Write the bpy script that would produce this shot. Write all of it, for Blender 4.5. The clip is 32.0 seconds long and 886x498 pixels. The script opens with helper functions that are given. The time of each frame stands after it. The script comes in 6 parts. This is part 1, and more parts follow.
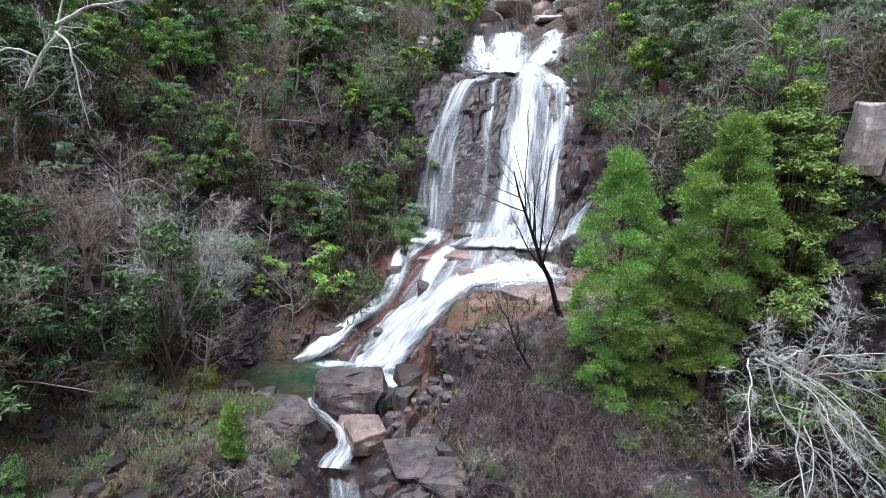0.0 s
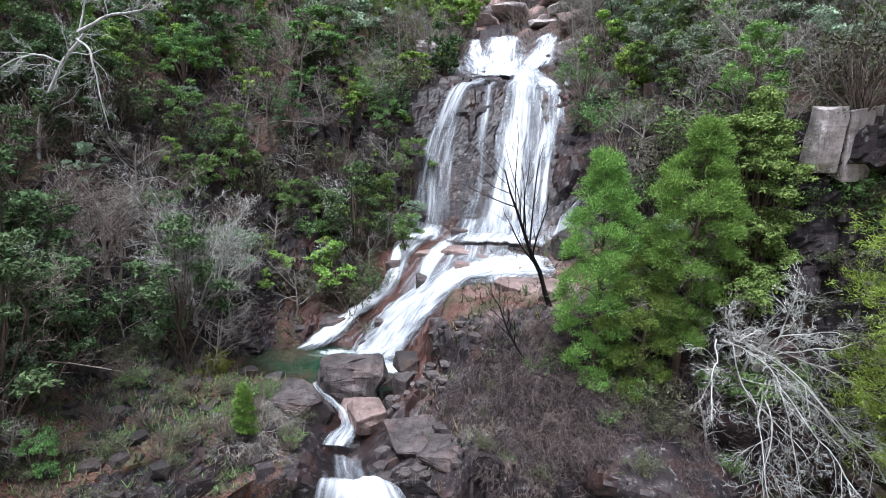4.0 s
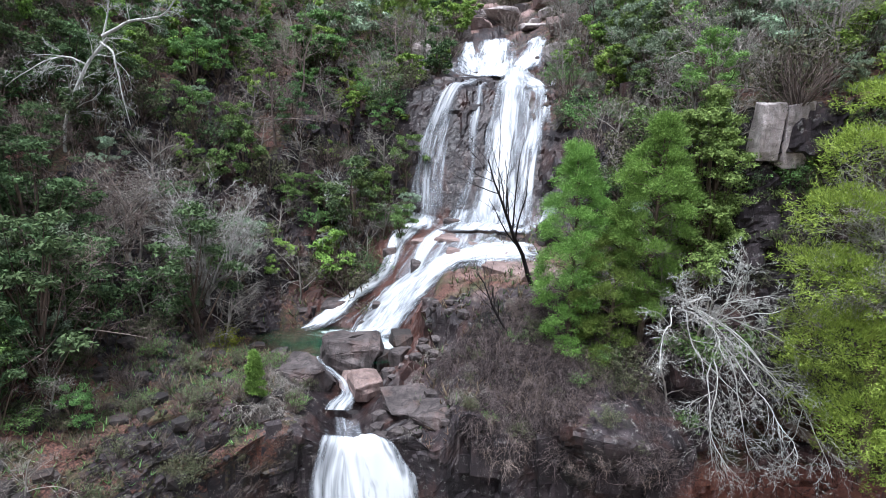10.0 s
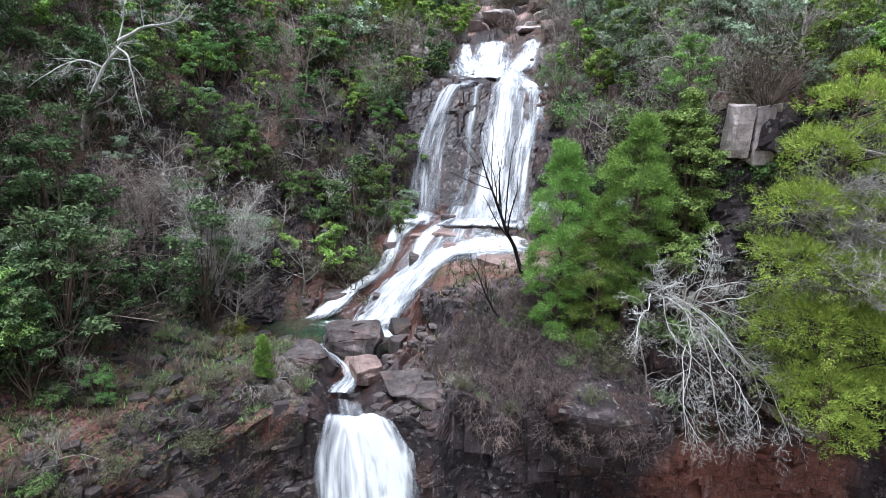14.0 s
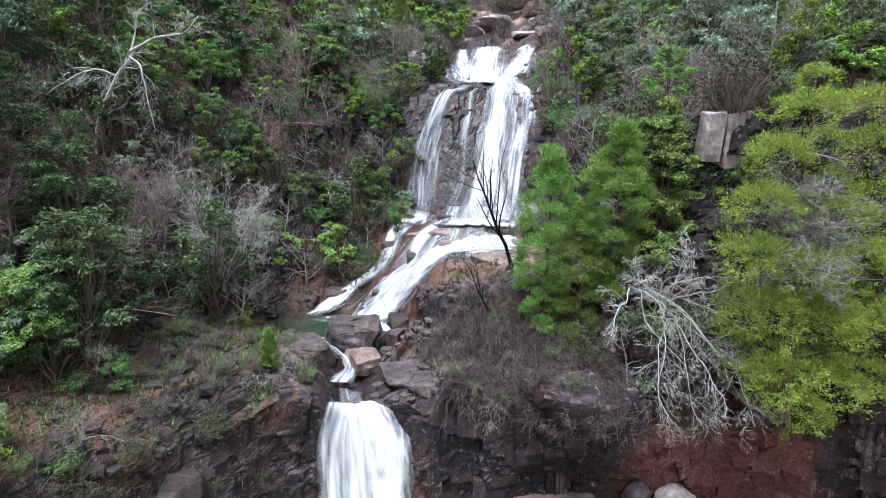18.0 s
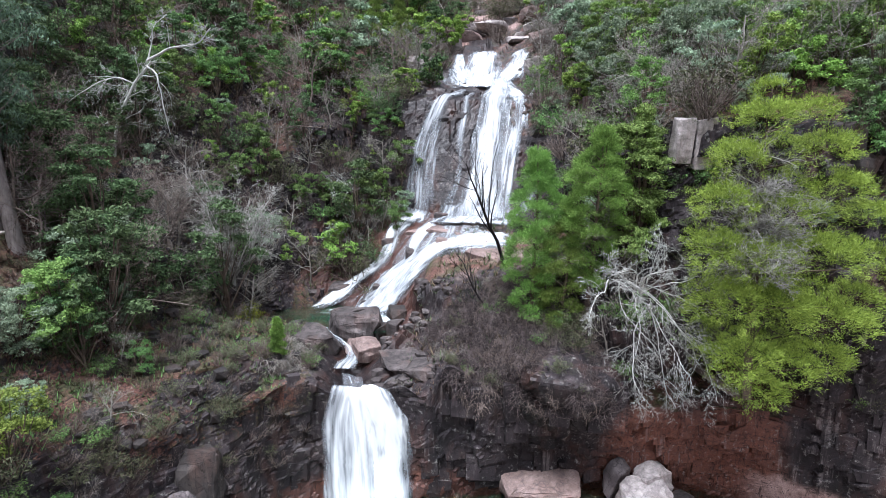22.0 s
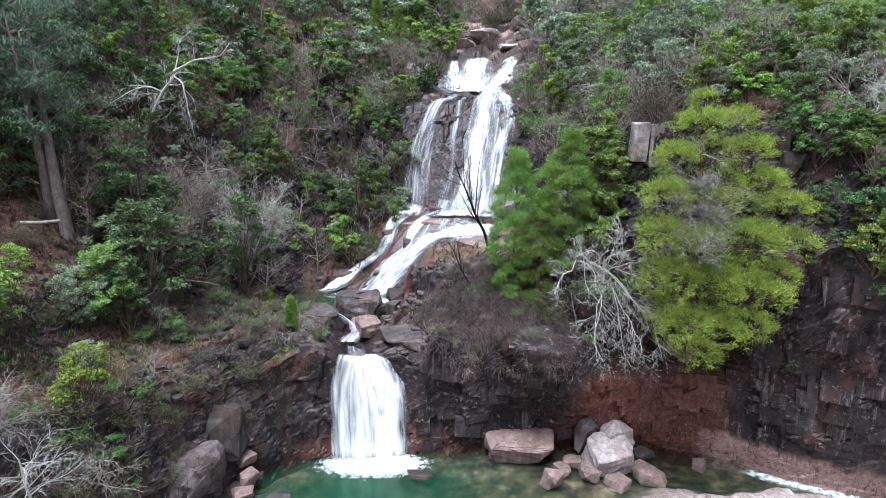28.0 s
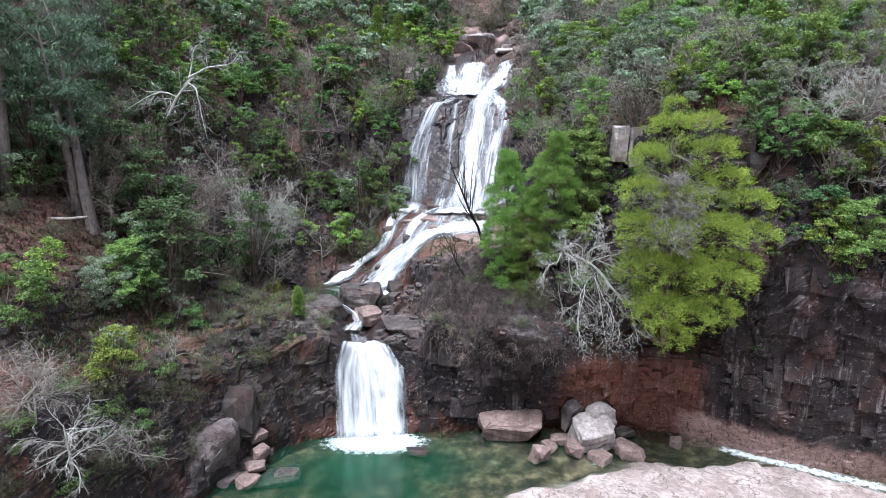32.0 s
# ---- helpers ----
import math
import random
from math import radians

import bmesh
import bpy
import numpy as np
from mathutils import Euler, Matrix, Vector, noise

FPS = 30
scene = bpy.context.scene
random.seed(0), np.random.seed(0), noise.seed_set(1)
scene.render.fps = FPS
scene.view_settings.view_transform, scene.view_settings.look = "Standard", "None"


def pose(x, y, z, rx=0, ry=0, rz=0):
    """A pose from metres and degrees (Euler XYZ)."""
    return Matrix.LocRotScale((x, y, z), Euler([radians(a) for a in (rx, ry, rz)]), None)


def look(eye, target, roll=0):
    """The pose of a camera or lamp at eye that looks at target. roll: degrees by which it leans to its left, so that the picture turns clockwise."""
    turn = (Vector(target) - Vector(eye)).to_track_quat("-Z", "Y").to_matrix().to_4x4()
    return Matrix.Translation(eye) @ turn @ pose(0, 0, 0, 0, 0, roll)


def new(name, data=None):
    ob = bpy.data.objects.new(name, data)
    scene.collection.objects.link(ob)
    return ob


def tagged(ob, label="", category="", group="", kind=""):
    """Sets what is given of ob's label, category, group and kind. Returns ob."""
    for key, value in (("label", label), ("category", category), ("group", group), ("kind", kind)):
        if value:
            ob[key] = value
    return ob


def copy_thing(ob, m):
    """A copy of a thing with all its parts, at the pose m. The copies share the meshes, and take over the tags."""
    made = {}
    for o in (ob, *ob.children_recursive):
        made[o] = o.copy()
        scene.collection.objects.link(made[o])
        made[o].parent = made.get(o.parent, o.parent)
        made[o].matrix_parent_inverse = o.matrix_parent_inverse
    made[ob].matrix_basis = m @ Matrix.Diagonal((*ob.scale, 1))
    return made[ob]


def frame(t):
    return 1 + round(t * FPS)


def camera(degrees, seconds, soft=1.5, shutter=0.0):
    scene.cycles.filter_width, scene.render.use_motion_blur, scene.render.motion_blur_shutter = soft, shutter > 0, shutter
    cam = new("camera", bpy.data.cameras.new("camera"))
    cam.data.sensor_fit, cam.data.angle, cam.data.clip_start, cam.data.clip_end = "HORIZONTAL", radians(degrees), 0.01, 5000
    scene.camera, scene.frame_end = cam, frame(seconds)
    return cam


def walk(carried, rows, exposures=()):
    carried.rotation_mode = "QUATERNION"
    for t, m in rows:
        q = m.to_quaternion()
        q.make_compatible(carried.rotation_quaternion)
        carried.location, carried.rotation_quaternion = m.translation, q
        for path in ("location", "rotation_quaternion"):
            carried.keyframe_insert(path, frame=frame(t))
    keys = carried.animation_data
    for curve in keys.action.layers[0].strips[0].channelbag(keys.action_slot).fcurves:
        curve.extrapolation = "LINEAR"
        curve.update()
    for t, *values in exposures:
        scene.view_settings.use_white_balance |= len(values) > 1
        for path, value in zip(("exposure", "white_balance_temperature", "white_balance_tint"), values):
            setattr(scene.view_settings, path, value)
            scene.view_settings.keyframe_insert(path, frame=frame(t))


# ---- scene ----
cam = camera(80.0, 32.0, soft=0.8)
METRES, EYE, TILT, LEAN, TURN = 24.0, 26.5, -10.5, 0.0, 0.0
ROWS = [
    (0.0, 0.0, 0.0, 0.0, 0.0, 0.0, -0.0),
    (0.5, 0.0006, -0.0107, -0.0011, -0.03, 0.0, -0.01),
    (1.0, 0.0018, -0.0218, -0.0033, -0.03, 0.01, 0.01),
    (1.5, 0.0032, -0.0331, -0.005, -0.03, 0.0, 0.01),
    (2.0, 0.0038, -0.0443, -0.0068, -0.04, 0.01, 0.0),
    (2.5, 0.0046, -0.0557, -0.009, -0.05, 0.02, -0.02),
    (3.0, 0.0047, -0.0677, -0.0119, -0.05, 0.02, -0.02),
    (3.5, 0.0054, -0.081, -0.0157, -0.07, 0.02, -0.02),
    (5.5, 0.0149, -0.138, -0.0328, -0.16, 0.07, -0.03),
    (6.0, 0.0173, -0.1499, -0.0368, -0.16, 0.09, -0.03),
    (6.5, 0.0194, -0.1607, -0.0408, -0.16, 0.09, -0.01),
    (7.0, 0.0226, -0.1712, -0.045, -0.14, 0.1, -0.0),
    (7.5, 0.0237, -0.1823, -0.0496, -0.16, 0.13, -0.01),
    (8.0, 0.0248, -0.1926, -0.0545, -0.16, 0.14, -0.0),
    (8.5, 0.0252, -0.2029, -0.0594, -0.16, 0.17, -0.01),
    (9.0, 0.0275, -0.2134, -0.0648, -0.15, 0.18, -0.01),
    (9.5, 0.0296, -0.2259, -0.0696, -0.17, 0.17, -0.0),
    (10.0, 0.033, -0.2389, -0.0736, -0.15, 0.17, -0.01),
    (10.5, 0.0362, -0.2516, -0.0777, -0.15, 0.17, 0.0),
    (11.0, 0.0368, -0.2631, -0.0817, -0.16, 0.17, 0.02),
    (11.5, 0.0375, -0.2752, -0.0862, -0.15, 0.16, 0.02),
    (12.0, 0.0379, -0.2873, -0.0891, -0.15, 0.16, 0.02),
    (12.5, 0.0388, -0.2993, -0.0921, -0.15, 0.17, 0.01),
    (13.0, 0.0397, -0.3112, -0.094, -0.16, 0.16, -0.01),
    (13.5, 0.0415, -0.3228, -0.0964, -0.16, 0.17, -0.02),
    (14.0, 0.0437, -0.3349, -0.0973, -0.17, 0.15, -0.02),
    (14.5, 0.0459, -0.3472, -0.0982, -0.17, 0.15, -0.0),
    (16.5, 0.0551, -0.3956, -0.1004, -0.16, 0.15, 0.03),
    (17.0, 0.0577, -0.4078, -0.1013, -0.14, 0.15, 0.04),
    (17.5, 0.0601, -0.4205, -0.1025, -0.15, 0.14, 0.04),
    (18.0, 0.0623, -0.4333, -0.1039, -0.14, 0.14, 0.05),
    (18.5, 0.0648, -0.4464, -0.1044, -0.12, 0.13, 0.06),
    (19.0, 0.0668, -0.4594, -0.1067, -0.09, 0.16, 0.07),
    (19.5, 0.068, -0.4737, -0.1071, -0.09, 0.13, 0.08),
    (20.0, 0.0692, -0.4888, -0.1082, -0.09, 0.12, 0.08),
    (20.5, 0.0715, -0.5051, -0.1093, -0.07, 0.09, 0.09),
    (21.0, 0.0751, -0.5223, -0.1117, -0.04, 0.09, 0.12),
    (21.5, 0.0784, -0.5415, -0.1142, -0.03, 0.08, 0.12),
    (22.0, 0.082, -0.5623, -0.1178, -0.02, 0.07, 0.12),
    (22.5, 0.0852, -0.5838, -0.1222, -0.02, 0.06, 0.13),
    (23.0, 0.0877, -0.6063, -0.1271, -0.02, 0.07, 0.12),
    (23.5, 0.0904, -0.6295, -0.1315, -0.01, 0.06, 0.13),
    (24.0, 0.093, -0.6522, -0.1363, -0.0, 0.07, 0.13),
    (24.5, 0.0966, -0.6744, -0.1409, 0.0, 0.06, 0.16),
    (25.0, 0.1004, -0.6961, -0.1459, 0.0, 0.07, 0.16),
    (25.5, 0.1038, -0.7165, -0.1493, 0.01, 0.05, 0.17),
    (27.5, 0.1135, -0.7959, -0.1643, 0.04, 0.07, 0.17),
    (28.0, 0.1163, -0.8145, -0.1672, 0.06, 0.06, 0.17),
    (28.5, 0.1187, -0.8332, -0.1706, 0.06, 0.05, 0.19),
    (29.0, 0.1211, -0.8526, -0.1739, 0.06, 0.05, 0.2),
    (29.5, 0.1236, -0.8721, -0.1768, 0.08, 0.04, 0.21),
    (30.0, 0.1259, -0.8919, -0.1798, 0.1, 0.03, 0.23),
    (30.5, 0.1282, -0.912, -0.1833, 0.1, 0.03, 0.23),
    (31.0, 0.1304, -0.9317, -0.186, 0.11, 0.02, 0.24),
    (31.5, 0.132, -0.9502, -0.1883, 0.1, 0.02, 0.24),
    (32.0, 0.1335, -0.9666, -0.1896, 0.11, 0.01, 0.24),
]
WORLD_STRENGTH, SUN_STRENGTH, EXPOSURE = 0.085, 2.4, 1.44
EVERY = [(0.0, EXPOSURE - 0.07, 5750, 13), (14.0, EXPOSURE - 0.02, 5750, 13), (32.0, EXPOSURE + 0.05, 5750, 13)]
walk(cam, [(t, pose(0, 0, EYE, TILT, LEAN, TURN) @ pose(METRES * 0.955 * x, METRES * y, METRES * 0.955 * z, 90 + pitch, roll, yaw)) for t, x, y, z, yaw, pitch, roll in ROWS], EVERY)

# ---- light: a bright overcast sky ----
world = bpy.data.worlds.new("overcast_sky")
scene.world = world
world.use_nodes = True
wn = world.node_tree
wn.nodes.clear()
sky = wn.nodes.new("ShaderNodeTexSky")
sky.sky_type, sky.sun_disc = "NISHITA", False
sky.sun_elevation, sky.sun_rotation = radians(74), radians(202)
sky.air_density, sky.dust_density = 1.0, 4.0
grey = wn.nodes.new("ShaderNodeHueSaturation")
grey.inputs["Saturation"].default_value = 0.35
back = wn.nodes.new("ShaderNodeBackground")
back.inputs["Strength"].default_value = WORLD_STRENGTH
wout = wn.nodes.new("ShaderNodeOutputWorld")
wn.links.new(sky.outputs[0], grey.inputs["Color"])
wn.links.new(grey.outputs[0], back.inputs["Color"])
wn.links.new(back.outputs[0], wout.inputs["Surface"])
sun = new("sun", bpy.data.lights.new("sun", "SUN"))
sun.data.energy, sun.data.angle, sun.data.color = SUN_STRENGTH, radians(30), (1.0, 0.98, 0.95)
sun.matrix_world = look((-7, -16, 62), (0, 0, 0))

# ---- numbers: noise on arrays ----
def hash3(i, j, k, seed=0):
    h = (i * 374761393 + j * 668265263 + k * 2147483647 + seed * 974711) & 0xFFFFFFFF
    h = ((h ^ (h >> 13)) * 1274126177) & 0xFFFFFFFF
    h = ((h ^ (h >> 16)) * 2246822519) & 0xFFFFFFFF
    return ((h ^ (h >> 15)) & 0xFFFFFF) / float(0xFFFFFF)


def vnoise(p, seed=0):
    """Smooth value noise, -1 to 1, of an array of places."""
    b = np.floor(p).astype(np.int64)
    f = p - b
    f = f * f * (3 - 2 * f)
    out = 0
    for dx in (0, 1):
        for dy in (0, 1):
            for dz in (0, 1):
                w = (f[:, 0] if dx else 1 - f[:, 0]) * (f[:, 1] if dy else 1 - f[:, 1]) * (f[:, 2] if dz else 1 - f[:, 2])
                out = out + w * hash3(b[:, 0] + dx, b[:, 1] + dy, b[:, 2] + dz, seed)
    return out * 2 - 1


def fbm(p, octaves=4, seed=0):
    total, amp = 0, 0.5
    for o in range(octaves):
        total = total + amp * vnoise(p * 2.0 ** o, seed + o)
        amp *= 0.5
    return total


def cells(p, seed=0):
    """Cellular noise: a random number per cell, the width to the cell's edge, and a tilted facet in each cell."""
    b = np.floor(p).astype(np.int64)
    n = len(p)
    d1, d2, rnd, facet = np.full(n, 9.0), np.full(n, 9.0), np.zeros(n), np.zeros(n)
    for dx in (-1, 0, 1):
        for dy in (-1, 0, 1):
            for dz in (-1, 0, 1):
                c = b + (dx, dy, dz)
                q = [p[:, a] - c[:, a] - 0.1 - 0.8 * hash3(c[:, 0], c[:, 1], c[:, 2], seed + 7 * a + 1) for a in range(3)]
                d = np.sqrt(sum(v ** 2 for v in q))
                near = d < d1
                tilt = sum(q[a] * (2 * hash3(c[:, 0], c[:, 1], c[:, 2], seed + 5 * a + 31) - 1) for a in range(3))
                d2 = np.where(near, d1, np.minimum(d2, d))
                rnd = np.where(near, hash3(c[:, 0], c[:, 1], c[:, 2], seed + 99), rnd)
                facet = np.where(near, tilt, facet)
                d1 = np.where(near, d, d1)
    return rnd, d2 - d1, facet


def pchip(xs, ys, x):
    """Monotone cubic through (xs, ys)."""
    xs, ys = np.asarray(xs, float), np.asarray(ys, float)
    h, m = np.diff(xs), np.diff(ys) / np.diff(xs)
    d = np.zeros(len(xs))
    for i in range(1, len(xs) - 1):
        if m[i - 1] * m[i] > 0:
            w1, w2 = 2 * h[i] + h[i - 1], h[i] + 2 * h[i - 1]
            d[i] = (w1 + w2) / (w1 / m[i - 1] + w2 / m[i])
    d[0], d[-1] = m[0], m[-1]
    k = np.clip(np.searchsorted(xs, x) - 1, 0, len(h) - 1)
    t = (x - xs[k]) / h[k]
    t2, t3 = t * t, t * t * t
    return (2 * t3 - 3 * t2 + 1) * ys[k] + (t3 - 2 * t2 + t) * h[k] * d[k] + (3 * t2 - 2 * t3) * ys[k + 1] + (t3 - t2) * h[k] * d[k + 1]


def smooth(a, b, v):
    t = np.clip((v - a) / (b - a), 0, 1)
    return t * t * (3 - 2 * t)


# ---- materials ----
def material(name):
    m = bpy.data.materials.new(name)
    m.use_nodes = True
    nt = m.node_tree
    nt.nodes.clear()
    return m, nt, nt.nodes.new("ShaderNodeOutputMaterial")


def node(nt, kind, **values):
    n = nt.nodes.new(kind)
    for key, value in values.items():
        n.inputs[key.replace("_", " ")].default_value = value
    return n


def texture(nt, scale, detail=4.0, stretch=(1, 1, 1), coord="Object", rough=0.6):
    tc = nt.nodes.new("ShaderNodeTexCoord")
    mp = nt.nodes.new("ShaderNodeMapping")
    mp.inputs["Scale"].default_value = stretch
    tx = node(nt, "ShaderNodeTexNoise", Scale=scale, Detail=detail, Roughness=rough)
    nt.links.new(tc.outputs[coord], mp.inputs["Vector"])
    nt.links.new(mp.outputs[0], tx.inputs["Vector"])
    return tx.outputs["Fac"]


def ramp(nt, fac, *stops):
    r = nt.nodes.new("ShaderNodeValToRGB")
    while len(r.color_ramp.elements) < len(stops):
        r.color_ramp.elements.new(0.5)
    for e, (at, col) in zip(r.color_ramp.elements, stops):
        e.position, e.color = at, (*col, 1) if len(col) == 3 else col
    nt.links.new(fac, r.inputs["Fac"])
    return r.outputs["Color"]


def blend(nt, fac, a, b, mode="MIX"):
    n = nt.nodes.new("ShaderNodeMix")
    n.data_type, n.blend_type = "RGBA", mode
    for slot, v in ((0, fac), (6, a), (7, b)):
        if isinstance(v, (int, float)):
            n.inputs[slot].default_value = v
        elif isinstance(v, tuple):
            n.inputs[slot].default_value = (*v, 1)
        else:
            nt.links.new(v, n.inputs[slot])
    return n.outputs[2]


def maths(nt, op, a, b=0.0, clamp=False):
    n = nt.nodes.new("ShaderNodeMath")
    n.operation, n.use_clamp = op, clamp
    for slot, v in ((0, a), (1, b)):
        if isinstance(v, (int, float)):
            n.inputs[slot].default_value = v
        else:
            nt.links.new(v, n.inputs[slot])
    return n.outputs[0]


def attribute(nt, name):
    n = nt.nodes.new("ShaderNodeAttribute")
    n.attribute_name = name
    return n.outputs["Fac"]


def bumped(nt, height, strength, distance):
    b = node(nt, "ShaderNodeBump", Strength=strength, Distance=distance)
    nt.links.new(height, b.inputs["Height"])
    return b.outputs[0]


def surface(nt, out, colour, rough, normal=None, spec=0.4):
    p = node(nt, "ShaderNodeBsdfPrincipled")
    p.inputs["Specular IOR Level"].default_value = spec
    for slot, v in (("Base Color", colour), ("Roughness", rough)):
        if isinstance(v, (int, float)):
            p.inputs[slot].default_value = v
        elif isinstance(v, tuple):
            p.inputs[slot].default_value = (*v, 1)
        else:
            nt.links.new(v, p.inputs[slot])
    if normal is not None:
        nt.links.new(normal, p.inputs["Normal"])
    nt.links.new(p.outputs[0], out.inputs["Surface"])
    return p


def granite(name, dark, mid, light, stain=(0.16, 0.062, 0.034), attrs=False, cracks=0.8, under=False):
    """Weathered granite: grey to pink blotches, rusty stains, lichen spots, streaks down the face."""
    m, nt, out = material(name)
    big = texture(nt, 0.35, 5)
    small = texture(nt, 3.2, 6)
    fine = texture(nt, 22.0, 3)
    streak = texture(nt, 1.1, 4, (1.6, 1.6, 0.16))
    col = ramp(nt, big, (0.30, dark), (0.50, mid), (0.72, light))
    col = blend(nt, maths(nt, "MULTIPLY", ramp(nt, streak, (0.42, (0, 0, 0)), (0.62, (1, 1, 1))), 0.55), col, dark)
    col = blend(nt, 0.55, col, ramp(nt, small, (0.3, tuple(c * 0.45 for c in mid)), (0.5, mid), (0.7, tuple(min(0.8, c * 1.5) for c in mid))), "OVERLAY")
    rust = ramp(nt, texture(nt, 0.5, 4, (1, 1, 0.4)), (0.52, (0, 0, 0)), (0.66, (1, 1, 1)))
    rough = 0.8
    if attrs:
        col = blend(nt, maths(nt, "MULTIPLY", rust, maths(nt, "ADD", maths(nt, "MULTIPLY", attribute(nt, "red"), 0.8), 0.06), True), col, stain)
        col = blend(nt, maths(nt, "MULTIPLY", maths(nt, "SUBTRACT", attribute(nt, "red"), 0.35, True), 1.45, True), col, blend(nt, small, (0.030, 0.014, 0.012), (0.27, 0.105, 0.068)))
        drips = maths(nt, "MULTIPLY", ramp(nt, texture(nt, 1.0, 5, (2.4, 2.4, 0.10), rough=0.7), (0.56, (0, 0, 0)), (0.68, (1, 1, 1))), ramp(nt, texture(nt, 0.22, 3), (0.45, (0, 0, 0)), (0.62, (1, 1, 1))))
        col = blend(nt, maths(nt, "MULTIPLY", drips, 0.7), col, (0.28, 0.25, 0.245))
        lichen = maths(nt, "MAXIMUM", ramp(nt, texture(nt, 2.6, 8, rough=0.72), (0.57, (0, 0, 0)), (0.68, (1, 1, 1))), maths(nt, "MULTIPLY", ramp(nt, texture(nt, 9.0, 6, rough=0.7), (0.60, (0, 0, 0)), (0.68, (1, 1, 1))), ramp(nt, texture(nt, 0.7, 3), (0.5, (0, 0, 0)), (0.6, (1, 1, 1)))))
        col = blend(nt, maths(nt, "MULTIPLY", lichen, 0.6), col, (0.36, 0.355, 0.335))
        moss = ramp(nt, texture(nt, 0.9, 5), (0.55, (0, 0, 0)), (0.68, (1, 1, 1)))
        col = blend(nt, maths(nt, "MULTIPLY", moss, maths(nt, "MULTIPLY", attribute(nt, "soil"), 0.6)), col, (0.055, 0.075, 0.018))
        litter = ramp(nt, texture(nt, 9.0, 6, rough=0.75), (0.34, (0.012, 0.008, 0.007)), (0.48, (0.080, 0.038, 0.028)), (0.62, (0.19, 0.090, 0.066)), (0.78, (0.32, 0.215, 0.17)))
        litter = blend(nt, ramp(nt, texture(nt, 0.6, 5), (0.45, (0, 0, 0)), (0.62, (1, 1, 1))), litter, ramp(nt, texture(nt, 7.0, 6), (0.35, (0.015, 0.018, 0.008)), (0.6, (0.07, 0.075, 0.03)), (0.8, (0.15, 0.14, 0.07))))
        edge = maths(nt, "ADD", attribute(nt, "soil"), maths(nt, "MULTIPLY", maths(nt, "SUBTRACT", small, 0.5), 1.4))
        col = blend(nt, ramp(nt, edge, (0.45, (0, 0, 0)), (0.6, (1, 1, 1))), col, litter)
        washed = ramp(nt, small, (0.3, (0.20, 0.125, 0.115)), (0.6, (0.44, 0.31, 0.28)))
        col = blend(nt, attribute(nt, "pale"), col, washed)
        wet = attribute(nt, "wet")
        col = blend(nt, wet, col, blend(nt, 1.0, col, (0.62, 0.55, 0.5), "MULTIPLY"))
        rough = maths(nt, "SUBTRACT", 0.85, maths(nt, "MULTIPLY", wet, 0.5))
    else:
        col = blend(nt, maths(nt, "MULTIPLY", rust, 0.18), col, stain)
    lines = 0
    for stretch, scale in (((1.5, 1.5, 0.22), 0.9), ((0.35, 0.35, 1.6), 0.9)):
        n = texture(nt, scale, 3, stretch)
        thin = ramp(nt, maths(nt, "ABSOLUTE", maths(nt, "SUBTRACT", n, 0.5)), (0.0, (1, 1, 1)), (0.012, (0, 0, 0)))
        lines = maths(nt, "MAXIMUM", lines, thin)
    lines = maths(nt, "MULTIPLY", lines, cracks)
    col = blend(nt, lines, col, tuple(c * 0.35 for c in dark))
    col = blend(nt, 0.5, col, ramp(nt, fine, (0.3, (0.2, 0.2, 0.2)), (0.7, (0.8, 0.8, 0.8))), "OVERLAY")
    if under:
        shallow = ramp(nt, texture(nt, 0.75, 6), (0.40, (0.016, 0.012, 0.007)), (0.53, (0.065, 0.046, 0.026)), (0.68, (0.17, 0.13, 0.08)))
        col = blend(nt, attribute(nt, "under"), col, shallow)
    height = maths(nt, "SUBTRACT", maths(nt, "ADD", small, maths(nt, "MULTIPLY", fine, 0.4)), maths(nt, "MULTIPLY", lines, 0.5))
    surface(nt, out, col, rough, bumped(nt, height, 0.6, 0.07))
    return m


ROCK = granite("weathered_granite", (0.014, 0.010, 0.013), (0.052, 0.040, 0.045), (0.165, 0.138, 0.142), attrs=True)
BOULDER = granite("boulder_granite", (0.048, 0.042, 0.042), (0.145, 0.126, 0.122), (0.32, 0.292, 0.285), cracks=0.8)
PALE = granite("pale_washed_granite", (0.24, 0.22, 0.215), (0.44, 0.41, 0.40), (0.60, 0.57, 0.55), cracks=0.4)
SLAB = granite("bleached_slab_granite", (0.22, 0.185, 0.17), (0.40, 0.36, 0.345), (0.55, 0.51, 0.495), cracks=0.9, under=True)
PINK = granite("pinkish_river_granite", (0.15, 0.115, 0.105), (0.30, 0.24, 0.222), (0.46, 0.39, 0.365), cracks=0.5)
GREYROCK = granite("grey_jointed_granite", (0.07, 0.06, 0.062), (0.20, 0.176, 0.176), (0.44, 0.405, 0.40), cracks=0.9)
DARKROCK = granite("dark_wet_granite", (0.035, 0.03, 0.03), (0.075, 0.065, 0.06), (0.14, 0.12, 0.11))


